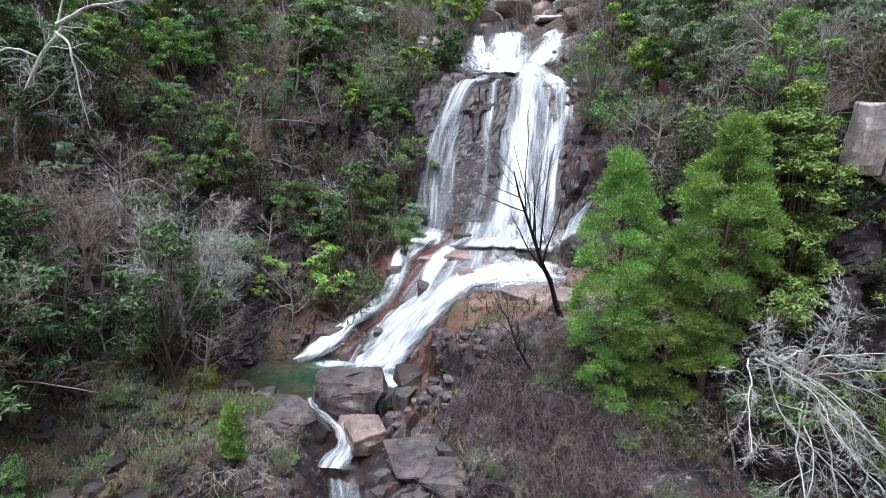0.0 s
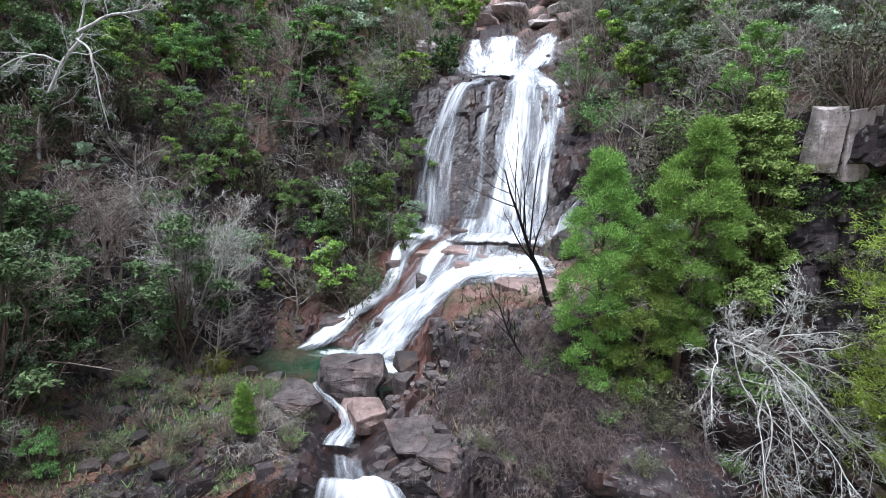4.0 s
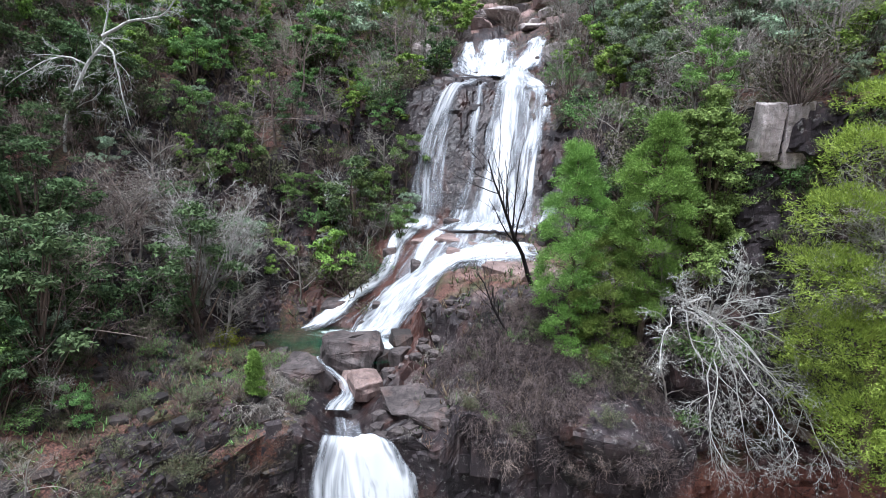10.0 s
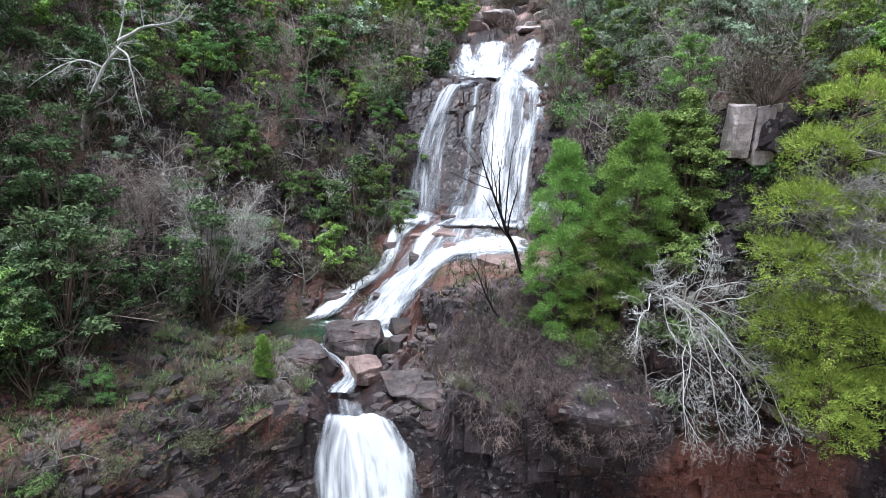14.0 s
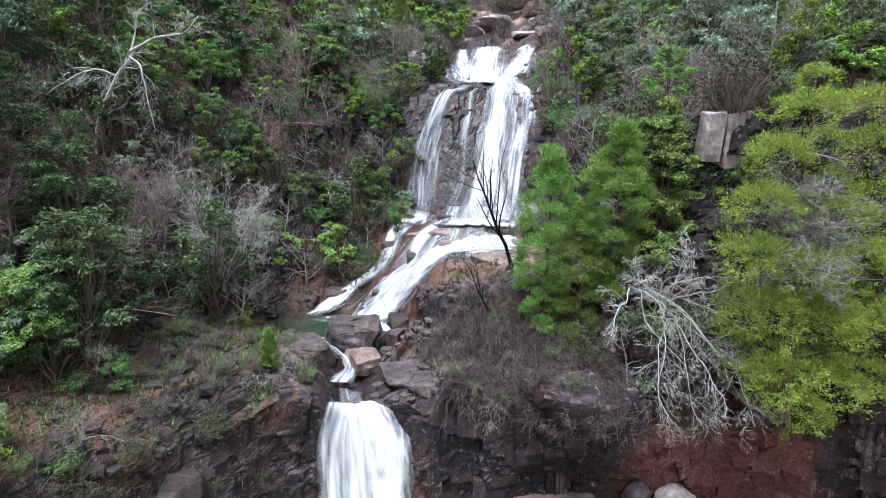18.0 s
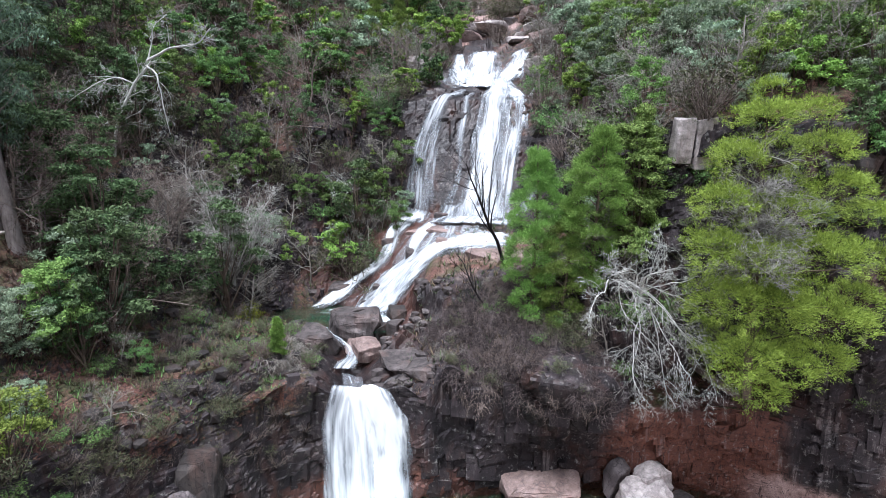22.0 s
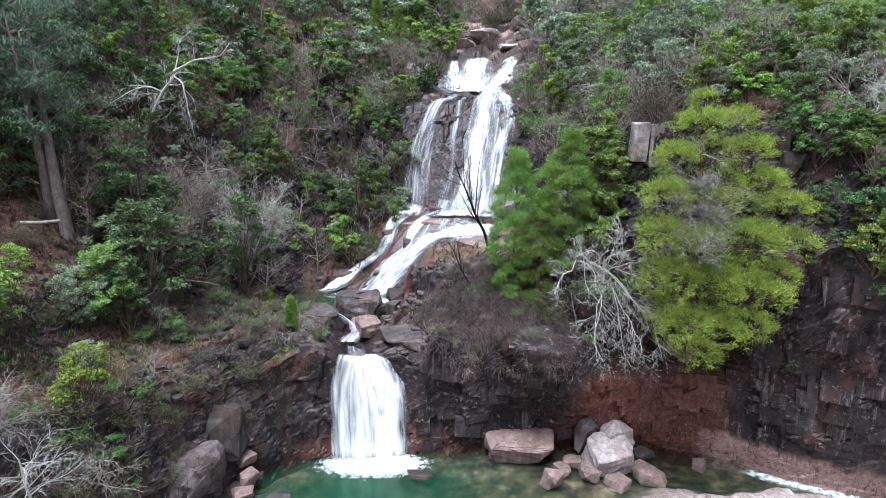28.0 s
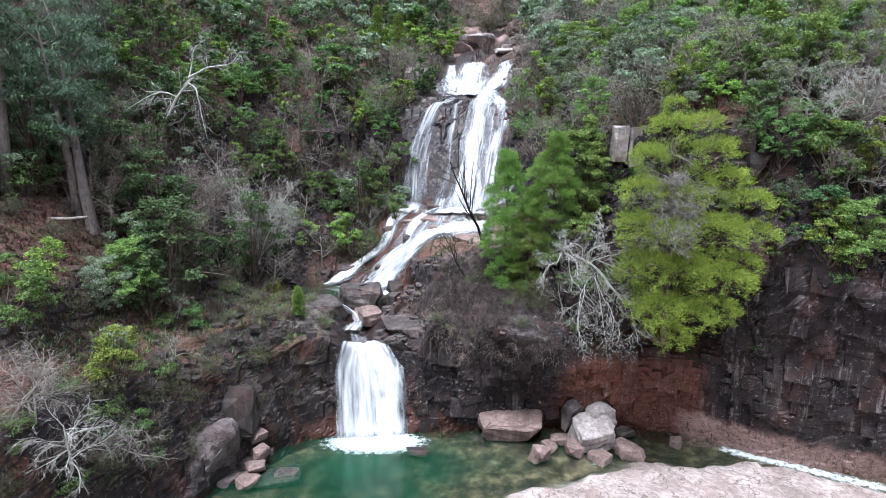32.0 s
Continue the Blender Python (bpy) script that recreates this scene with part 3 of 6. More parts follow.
# ---- jointed blocks that stand out of the cliffs ----
def cliff_blocks(count, smin, smax, box, seed, low, high):
    """Angular blocks set into the steep rock, each a box with its corners worn unevenly."""
    rng = np.random.default_rng(seed)
    corners = np.array([(i, j, k) for i in (-1, 1) for j in (-1, 1) for k in (-1, 1)], float)
    quads = np.array([(0, 1, 3, 2), (4, 6, 7, 5), (0, 4, 5, 1), (2, 3, 7, 6), (0, 2, 6, 4), (1, 5, 7, 3)])
    out = []
    for _ in range(count * 6):
        if len(out) >= count:
            break
        x, z = rng.uniform(box[0], box[1]), rng.uniform(box[2], box[3])
        hit = HILL.ray_cast(Vector((x, -10 if x > -17 else -25, z)), Vector((0, 1, 0)))
        if not hit[0] or abs(hit[1].z) > 0.55 or hit[0].y > high or hit[0].y < low or not dry(x, z, hit[0].y) or (x > 27 and z > 11.5 and smax > 2) or (x > 23 and z < 3.4):
            continue
        p = np.array(hit[0])
        lean = pchip(SX, SY[:, 1], np.array([x - 2.0, x + 2.0])) if hit[0].y < 30 else np.array([0.0, 0.0])
        n = np.array(((lean[1] - lean[0]) / 4, -1.0, rng.uniform(-0.05, 0.18)))
        n /= np.linalg.norm(n)
        side = np.cross(n, (0, 0, 1))
        side /= np.linalg.norm(side)
        up = np.cross(side, n)
        roll = rng.normal(0.02, 0.05)
        side, up = side * math.cos(roll) + up * math.sin(roll), up * math.cos(roll) - side * math.sin(roll)
        n = n + side * rng.normal(0, 0.05) + up * rng.normal(0, 0.05)
        w, h, d = rng.uniform(smin, smax), rng.uniform(smin, smax) * rng.choice([0.6, 1.0, 1.5]), rng.uniform(0.25, 0.45) * smax
        c = corners * (w / 2, h / 2, d / 2) * (1 + rng.uniform(-0.26, 0.10, (8, 3)))
        V = p - n * (d * rng.uniform(0.42, 0.52)) + c[:, :1] * side + c[:, 1:2] * up + c[:, 2:3] * n
        out.append((V, quads))
    return out


def block_attributes(me, V):
    me_z, me_x = V[:, 2], V[:, 0]
    scalar(me, "soil", 0 * me_z)
    scalar(me, "red", np.clip(0.2 + 0.8 * smooth(12.5, 15, me_x) * (1 - smooth(26, 28, me_x)) * (1 - smooth(6.8, 9, me_z)), 0, 1))
    scalar(me, "wet", np.maximum(0.25, 1 - smooth(0.2, 0.9, me_z)))
    scalar(me, "pale", (1 - smooth(1.6, 2.6, me_z)) * smooth(24, 27, me_x))


HILLSIDE = bpy.data.objects["hillside_ground"]
def dry(x, z, y):
    """Clear of the falls."""
    if y < 30:
        return not (-9.0 < x < 0.6 and z < 11) and not (-4 < x < 14.5 and z > 9.0)
    return not (-10.5 < x < 10 and z < 20.5) and not (-2.6 < x < 13.6)


for V, F in cliff_blocks(85, 1.2, 3.0, (-8, 39, 0.5, 17), 21, 0, 30) + cliff_blocks(100, 0.8, 1.8, (-9, 39, 0.5, 17), 25, 0, 30) + cliff_blocks(70, 1.0, 2.4, (-16, 17, 11, 33), 22, 30, 62):
    me = mesh_of("rock_block", V, F, ROCK)
    block_attributes(me, V)
    piece("rock_block", me, HILLSIDE)
heap = cliff_blocks(330, 0.4, 1.5, (-21, 39, 0.2, 20), 23, 0, 32) + cliff_blocks(150, 0.35, 1.1, (-18, 18, 10, 34), 24, 30, 60)
V = np.concatenate([v for v, _ in heap])
me = mesh_of("cliff_rubble", V, np.concatenate([f + 8 * i for i, (_, f) in enumerate(heap)]), ROCK)
block_attributes(me, V)
tagged(new("cliff_rubble", me), "small angular granite blocks jointed into the cliffs", "rock", kind="stuff")

# ---- river bed in front: pool floor and the pale washed slab ----
def build_riverbed():
    xs = np.concatenate([np.linspace(-220, -30, 30)[:-1], np.arange(-30, 48, 0.36), np.linspace(48, 220, 30)])
    ys = np.concatenate([np.linspace(-260, 8, 40)[:-1], np.arange(8, 27, 0.3)])
    Y, X = np.meshgrid(ys, xs, indexing="ij")
    x, y = X.ravel(), Y.ravel()
    P = np.stack([x, y, 0 * x], -1)
    edge = pchip([-230, -30, -12, 0, 6.5, 9.5, 15.6, 19, 24.5, 29.4, 34.5, 39, 60, 230], [-40, -12, 0, 7.8, 12.6, 14.2, 16.0, 17.2, 16.9, 17.6, 15.2, 12.4, 4, -60], x)
    inside = edge - y + 0.9 * fbm(P * 0.5, 4, 51)
    rise = smooth(-0.9, 0.7, inside)
    rnd, crack, tilt = cells(P * (0.16, 0.30, 1) + 0.3 * fbm(P * 0.3, 3, 5)[:, None], 9)
    slab = 0.35 + 0.045 * np.clip(inside, 0, 30) + 0.22 * (rnd - 0.5) + 0.25 * tilt + 0.4 * fbm(P * 0.30, 4, 52)
    bed = -0.75 - 1.7 * np.exp(-(((x + 3) / 9) ** 2 + ((y - 16) / 6) ** 2)) + 0.75 * fbm(P * 0.45, 4, 53) - 1.6 * np.exp(-(((x - 23.5) / 4.5) ** 2 + ((y - 21.5) / 2.6) ** 2))
    P[:, 2] = bed * (1 - rise) + slab * rise
    ob = new("riverbed_ground", mesh_of("riverbed_ground", P, grid_faces(len(ys), len(xs)), SLAB, True))
    scalar(ob.data, "under", 1 - rise)
    tagged(ob, "pale washed granite slab running down under the pool", "riverbed", kind="structure")


build_riverbed()


def build_unseen_slope():
    """An unseen valley slope behind the camera, added to block low sky light."""
    xs, ys = np.linspace(-300, 300, 90), np.linspace(-300, -48, 60)
    Y, X = np.meshgrid(ys, xs, indexing="ij")
    x, y = X.ravel(), Y.ravel()
    P = np.stack([x, y, 0 * x], -1)
    P[:, 2] = -1 + 0.72 * np.clip(-50 - y, 0, None) + 5 * fbm(P * 0.05, 4, 55) * smooth(50, 70, -y)
    me = mesh_of("far_bank_ground", P, grid_faces(len(ys), len(xs)), ROCK, True)
    scalar(me, "soil", np.ones(len(P)))
    for name in ("red", "wet", "pale"):
        scalar(me, name, np.zeros(len(P)))
    tagged(new("far_bank_ground", me), "unseen slope behind the camera, added to block low sky light", "hillside", kind="structure")


build_unseen_slope()


def build_pool():
    xs, ys = np.arange(-24, 44, 0.6), np.arange(-8, 26.4, 0.6)
    Y, X = np.meshgrid(ys, xs, indexing="ij")
    x, y = X.ravel(), Y.ravel()
    P = np.stack([x, y, 0.02 * fbm(np.stack([x, y, 0 * x], -1) * 1.2, 3, 61)], -1)
    me = mesh_of("pool_water", P, grid_faces(len(ys), len(xs)), POOL, True)
    deep = np.exp(-(((x + 3.5) / 8) ** 2 + ((y - 16.5) / 6.5) ** 2))
    scalar(me, "depth", np.clip(0.10 + 0.85 * deep + 0.30 * fbm(P * 0.35, 3, 62), 0, 1))
    land = np.exp(-(((x + 3.4) / 4.8) ** 2 + ((y - 21.2) / 1.9) ** 2))
    run = np.exp(-(((y - (19.3 - 0.57 * (x - 28.9))) / 0.95) ** 2)) * smooth(25.5, 29, x)
    run2 = np.exp(-(((y - 17.6) / 0.45) ** 2 + ((x - 16.5) / 2.0) ** 2))
    scalar(me, "foam", np.clip(1.1 * land + 0.72 * run + 0.6 * run2, 0, 1))
    ob = tagged(new("pool_water", me), "clear emerald-green plunge pool with white foam under the fall", "pool", kind="structure")
    ob.visible_shadow = False
    xs, ys = np.arange(-18.5, -1.5, 0.35), np.arange(31.5, 42, 0.35)
    Y, X = np.meshgrid(ys, xs, indexing="ij")
    x, y = X.ravel(), Y.ravel()
    P = np.stack([x, y, 10.35 + 0.02 * fbm(np.stack([x, y, 0 * x], -1) * 1.2, 3, 63)], -1)
    me = mesh_of("upper_pool_water", P, grid_faces(len(ys), len(xs)), POOL, True)
    scalar(me, "depth", np.clip(0.15 + 0.6 * np.exp(-(((x + 9) / 4) ** 2 + ((y - 36) / 2.4) ** 2)) + 0.3 * fbm(P * 0.5, 3, 64), 0, 1))
    scalar(me, "foam", np.clip(0.95 * np.exp(-(((x + 4.6) / 2.6) ** 2 + ((y - 35.6) / 1.6) ** 2)) + 0.7 * np.exp(-(((x + 8.5) / 2) ** 2 + ((y - 38.5) / 0.9) ** 2)), 0, 1))
    ob = tagged(new("upper_pool_water", me), "small dark green pool on the rock shelf between the falls", "pool", kind="structure")
    ob.visible_shadow = False


build_pool()


# ---- the falls: sheets of white water that follow the rock ----
def fall(name, parent, path, lift=0.30, cover=0.6, mat=None, slanting=False):
    """path: rows of (s, middle, half width) from the top down; slanting: the sheet lies square to a sideways flow."""
    path = np.array(path, float)
    n = 70
    t = np.linspace(0, 1, n)
    key = np.concatenate([[0], np.cumsum(np.hypot(9 * np.diff(path[:, 0]), np.diff(path[:, 1])) + 0.2)])
    key /= key[-1]
    s, xc, hw = [np.interp(t, key, path[:, k]) for k in range(3)]
    m = max(8, int(path[:, 2].max() * 2 / 0.22))
    u = np.linspace(-1, 1, m)
    wave = 0.16 * fbm(np.stack([s * 9, 0 * s, 0 * s], -1), 3, 84)
    slope = np.clip(np.linalg.norm(plan(xc, s + 0.02) - plan(xc, s - 0.02), axis=1) / 0.04, 1.0, 60.0)
    fx, fs = np.gradient(xc) * slanting, np.gradient(s) * slope
    for _ in range(4):
        fx[1:-1], fs[1:-1] = (fx[:-2] + 2 * fx[1:-1] + fx[2:]) / 4, (fs[:-2] + 2 * fs[1:-1] + fs[2:]) / 4
    speed = np.hypot(fx, fs) + 1e-9
    across = hw[:, None] * (u[None, :] * (1 + wave[:, None]) + 0.6 * wave[::-1, None])
    X = xc[:, None] - across * (fs / speed)[:, None]
    S = np.clip(s[:, None] + across * (fx / speed / slope)[:, None], 0.0, 11.9)
    ragged = 0.25 * fbm(np.stack([X.ravel() * 1.5, S.ravel() * 3, 0 * X.ravel()], -1), 3, 81)
    P = plan(X.ravel(), S.ravel())
    G = P.reshape(n, m, 3)
    for _ in range(6):
        G[1:-1] = 0.25 * G[:-2] + 0.5 * G[1:-1] + 0.25 * G[2:]
    N = np.cross(np.gradient(G, axis=0), np.gradient(G, axis=1))
    N /= np.linalg.norm(N, axis=-1, keepdims=True) + 1e-9
    N *= np.sign(N[..., 1:2] * -1 + N[..., 2:3] + 1e-6)
    dome = (1 - u ** 4)[None, :]
    rip = (0.22 * fbm(np.stack([X.ravel() * 1.8, S.ravel() * 1.5, 0 * X.ravel()], -1), 3, 82) + 0.2 * ragged).reshape(n, m)
    Q = G + N * (lift * (0.25 + 0.75 * dome) + rip * 0.8)[..., None]
    me = mesh_of(name, Q.reshape(-1, 3), grid_faces(n, m), mat or WHITE_WATER, True)
    along = np.concatenate([[0], np.cumsum(np.linalg.norm(np.diff(G[:, m // 2], axis=0), axis=1))])
    UV = np.stack([across + xc.mean(), np.repeat(along[:, None], m, 1)], -1).reshape(-1, 2)
    layer = me.uv_layers.new(name="UVMap")
    idx = np.empty(len(me.loops), np.int32)
    me.loops.foreach_get("vertex_index", idx)
    layer.data.foreach_set("uv", UV[idx].astype(np.float32).ravel())
    edge = (1 - np.abs(u) ** 2.2)[None, :] * np.minimum(1, np.minimum(t * 12 + 0.45, (1 - t) * 7 + 0.05))[:, None]
    scalar(me, "cover", (0.72 * cover * (0.15 + 0.85 * edge)).ravel())
    return piece(name, me, parent)


def waterfall(label):
    e = new("waterfall")
    e.empty_display_size = 0.5
    return tagged(e, label, "waterfall")


upper = waterfall("broad white upper waterfall spilling over granite steps")
fall("left_chute", upper, [(9.95, 4.4, 0.8), (9.7, 4.5, 1.0), (9.44, 4.3, 1.9), (9.06, 5.2, 3.0), (8.9, 5.0, 3.2)], 0.40, 0.95, FROTH)
fall("middle_chute", upper, [(10.0, 8.2, 2.0), (9.92, 8.2, 2.4), (9.44, 7.5, 3.1), (9.0, 6.9, 4.0), (8.8, 6.6, 3.6)], 0.45, 1.05, FROTH)
fall("right_chute", upper, [(9.8, 13.6, 1.3), (9.65, 13.4, 1.5), (9.4, 12.4, 2.0), (9.2, 11.2, 2.2), (9.0, 10.2, 2.2)], 0.40, 0.95, FROTH)
fall("left_strand", upper, [(8.6, 4.4, 0.7), (8.1, 3.2, 0.8), (7.98, 1.8, 1.25), (7.8, 0.8, 1.2), (7.62, 0.0, 1.4), (7.44, -0.5, 1.6), (7.28, -0.75, 1.7), (7.14, -0.75, 1.8), (7.0, -1.0, 1.9)], 0.40, 0.72)
fall("thin_strand", upper, [(8.42, 5.75, 0.35), (7.88, 4.5, 0.55), (7.7, 4.0, 0.5), (7.48, 3.75, 0.45), (7.3, 3.5, 0.5), (7.18, 3.0, 0.6), (7.04, 2.25, 0.7)], 0.25, 0.62)
fall("main_strand", upper, [(9.15, 9.7, 1.7), (8.7, 9.2, 1.8), (8.3, 8.6, 1.9), (7.82, 7.6, 1.9), (7.62, 7.1, 1.85), (7.44, 6.6, 1.8), (7.26, 6.3, 1.9), (7.12, 6.0, 2.6), (7.0, 5.6, 4.2), (6.9, 5.4, 4.6)], 0.50, 0.98)
fall("shoulder", upper, [(9.08, 10.6, 0.9), (8.52, 11.2, 1.0), (8.1, 11.4, 1.0), (7.9, 11.4, 1.0)], 0.35, 0.85, FROTH)
fall("side_veil", upper, [(8.1, 10.9, 1.9), (7.98, 10.9, 2.0), (7.84, 10.5, 2.0), (7.66, 10.0, 1.75), (7.48, 9.3, 1.55), (7.3, 8.8, 1.45), (7.14, 8.3, 1.5), (7.0, 7.8, 1.7)], 0.30, 0.62)
fall("edge_thread", upper, [(7.72, 11.0, 0.25), (7.6, 10.6, 0.3), (7.4, 9.7, 0.35), (7.2, 9.1, 0.35), (7.04, 8.8, 0.4)], 0.35, 0.85)
fall("side_thread", upper, [(8.5, 13.4, 0.3), (8.06, 12.3, 0.45), (7.86, 11.8, 0.5), (7.72, 11.5, 0.4)], 0.25, 0.70)
fall("small_spout", upper, [(7.14, 12.0, 0.4), (7.1, 11.0, 0.7), (7.0, 10.2, 0.8)], 0.30, 0.80)
middle = waterfall("white cascade running down a stepped granite shelf into the small pool")
fall("left_run", middle, [(7.06, -1.0, 1.8), (6.76, -2.0, 1.15), (6.18, -3.25, 1.0), (5.8, -3.75, 0.85), (5.58, -4.5, 0.8), (5.5, -5.8, 0.85), (5.42, -7.6, 1.0), (5.28, -9.0, 1.0), (5.1, -10.4, 0.8), (4.98, -11.6, 0.5)], 0.34, 1.12, FROTH, slanting=True)
fall("side_run", middle, [(6.65, 0.6, 0.8), (6.0, -0.5, 0.9), (5.68, -1.0, 0.85), (5.4, -1.75, 0.8), (5.25, -2.6, 0.8)], 0.25, 0.95, slanting=True)
fall("step_thread", middle, [(6.2, 1.0, 0.5), (5.66, 0.25, 0.5), (5.4, -0.25, 0.5)], 0.22, 0.85)
fall("shelf_film", middle, [(7.1, 5.6, 4.0), (7.02, 5.4, 4.6), (6.85, 4.8, 4.9), (6.6, 4.3, 4.4)], 0.42, 0.9, FROTH)
fall("step_spill", middle, [(6.6, 3.8, 2.6), (6.2, 3.5, 2.0), (5.8, 3.0, 1.6)], 0.18, 0.55)
fall("shelf_apron", middle, [(6.3, 6.6, 2.4), (6.1, 6.0, 2.8), (5.85, 4.8, 2.8), (5.62, 3.0, 2.2)], 0.28, 0.75, FROTH, slanting=True)
fall("broad_run", middle, [(5.95, 8.6, 1.2), (5.88, 7.0, 1.5), (5.80, 4.4, 1.8), (5.60, 2.0, 1.7), (5.34, 0.3, 1.8), (5.28, -1.5, 2.1), (5.22, -3.0, 2.3), (5.08, -4.1, 2.4), (4.86, -5.0, 2.5), (4.58, -5.6, 2.5)], 0.40, 1.18, FROTH, slanting=True)
fall("run_film", middle, [(6.3, 1.6, 2.6), (5.8, -0.4, 2.6), (5.5, -2.4, 2.6), (5.3, -5.0, 2.4), (5.1, -7.0, 2.4)], 0.14, 0.3)
fall("broad_splash", middle, [(5.36, -1.0, 1.6), (5.2, -2.6, 2.2), (5.0, -3.8, 2.8), (4.7, -4.8, 3.2)], 0.6, 0.62, FROTH)
lower = waterfall("white lower waterfall dropping into the emerald pool")


def ribbon(name, parent, points, cover, mat):
    """A run of white water along given places: x, y, z and half width."""
    K = np.array(points, float)
    n, m = 40, 9
    t, key = np.linspace(0, 1, n), np.linspace(0, 1, len(K))
    mid = np.stack([pchip(key, K[:, k], t) for k in range(4)], -1)
    d = np.gradient(mid[:, :2], axis=0)
    d /= np.linalg.norm(d, axis=1, keepdims=True) + 1e-9
    side = np.stack([-d[:, 1], d[:, 0], 0 * t], -1)
    u = np.linspace(-1, 1, m)
    G = mid[:, None, :3] + side[:, None] * (mid[:, 3:4] * u)[:, :, None]
    G[..., 2] += 0.12 * (1 - u ** 2) + 0.08 * fbm(G.reshape(-1, 3) * 2.5, 3, 83).reshape(n, m)
    me = mesh_of(name, G.reshape(-1, 3), grid_faces(n, m), mat, True)
    along = np.concatenate([[0], np.cumsum(np.linalg.norm(np.diff(mid[:, :3], axis=0), axis=1))])
    UV = np.stack([mid[:, 3:4] * u, np.repeat(along[:, None], m, 1)], -1).reshape(-1, 2)
    layer = me.uv_layers.new(name="UVMap")
    idx = np.empty(len(me.loops), np.int32)
    me.loops.foreach_get("vertex_index", idx)
    layer.data.foreach_set("uv", UV[idx].astype(np.float32).ravel())
    scalar(me, "cover", np.repeat((cover * (1 - np.abs(u) ** 4))[None, :], n, 0).ravel())
    return piece(name, me, parent)


ribbon("outflow", lower, [(-8.7, 32.4, 10.45, 0.3), (-8.3, 31.6, 10.3, 0.35), (-7.4, 30.8, 10.0, 0.35), (-6.2, 29.8, 9.4, 0.4), (-5.95, 29.1, 9.05, 0.55), (-6.1, 28.5, 8.85, 0.9), (-6.3, 27.9, 8.75, 1.15), (-6.4, 27.3, 8.65, 1.0)], 0.50, FROTH)
fall("lip_film", lower, [(2.8, -5.6, 1.2), (2.4, -5.2, 1.4), (2.1, -4.8, 1.7)], 0.10, 0.34)
fall("left_drop", lower, [(2.1, -5.5, 1.0), (2.0, -5.5, 1.1), (1.78, -5.9, 1.25), (1.54, -5.95, 1.3), (1.3, -5.9, 1.3), (0.9, -5.7, 1.5)], 0.45, 1.0)
fall("right_drop", lower, [(2.14, -4.1, 1.0), (2.05, -3.8, 1.2), (1.92, -3.3, 1.5), (1.72, -2.8, 1.95), (1.46, -2.55, 2.1), (1.2, -2.5, 2.1), (0.9, -2.5, 2.5)], 0.50, 1.5, FROTH)
fall("middle_drop", lower, [(2.1, -4.8, 1.0), (1.95, -4.5, 1.2), (1.6, -4.3, 1.3), (1.3, -4.2, 1.4), (0.9, -4.1, 1.8)], 0.52, 1.3)


# ---- boulders ----
def halved(V, F, least):
    """Cuts every triangle in four; edges shorter than the least stay as fine as they are."""
    E = np.sort(np.concatenate([F[:, [0, 1]], F[:, [1, 2]], F[:, [2, 0]]]), axis=1)
    if np.linalg.norm(V[E[:, 0]] - V[E[:, 1]], axis=1).mean() < least:
        return V, F
    E, back = np.unique(E, axis=0, return_inverse=True)
    back = np.asarray(back).reshape(-1) + len(V)
    n = len(F)
    ab, bc, ca = back[:n], back[n:2 * n], back[2 * n:]
    V = np.concatenate([V, (V[E[:, 0]] + V[E[:, 1]]) / 2])
    a, b, c = F.T
    return V, np.concatenate([np.stack(q, -1) for q in ((a, ab, ca), (ab, b, bc), (ca, bc, c), (ab, bc, ca))])


def boulder(label, at, size, seed, mat=None, turn=0.0, tilt=0.0, sharp=0.35):
    """A joint-bounded block: the hull of a few worn corners, its edges rounded and its faces uneven."""
    rng = np.random.default_rng(seed)
    d = rng.normal(size=(26, 3))
    d /= np.linalg.norm(d, axis=1, keepdims=True)
    d = np.sign(d) * np.abs(d) ** (0.62 - 0.42 * sharp)
    d *= (rng.uniform(0.86, 1.0, (26, 1)) / np.abs(d).max(axis=1, keepdims=True)) if sharp > 0.8 else rng.uniform(0.78, 1.06, (26, 1))
    bm = bmesh.new()
    for c in d:
        bm.verts.new(c * np.array(size) * 0.5)
    hull = bmesh.ops.convex_hull(bm, input=bm.verts)
    bmesh.ops.delete(bm, geom=list({g for g in hull["geom_interior"] + hull["geom_unused"] if isinstance(g, bmesh.types.BMVert)}), context="VERTS")
    bmesh.ops.dissolve_limit(bm, angle_limit=0.16, verts=bm.verts, edges=bm.edges)
    bmesh.ops.bevel(bm, geom=list(bm.edges), offset=0.035 * min(size), segments=1, affect="EDGES", profile=0.6, clamp_overlap=True)
    bmesh.ops.triangulate(bm, faces=bm.faces)
    bm.verts.index_update()
    V = np.array([v.co[:] for v in bm.verts])
    F = np.array([[v.index for v in f.verts] for f in bm.faces])
    bm.free()
    for _ in range(2 if max(size) < 2.5 else 3):
        V, F = halved(V, F, 0.26)
    way = V / (np.linalg.norm(V, axis=1, keepdims=True) + 1e-6)
    W = V * 1.1 + seed * 7.3
    step, _, slope = cells(W * (0.75, 0.75, 0.9), seed)
    V = V + way * (min(0.9, 0.3 * min(size)) * (0.30 * fbm(W, 4, seed) + 0.20 * (step - 0.5) + 0.16 * slope))[:, None]
    ob = new("boulder", mesh_of("boulder", V, F, mat or BOULDER))
    ob.matrix_world = pose(*at, tilt, 0, turn)
    return tagged(ob, label, "boulder")


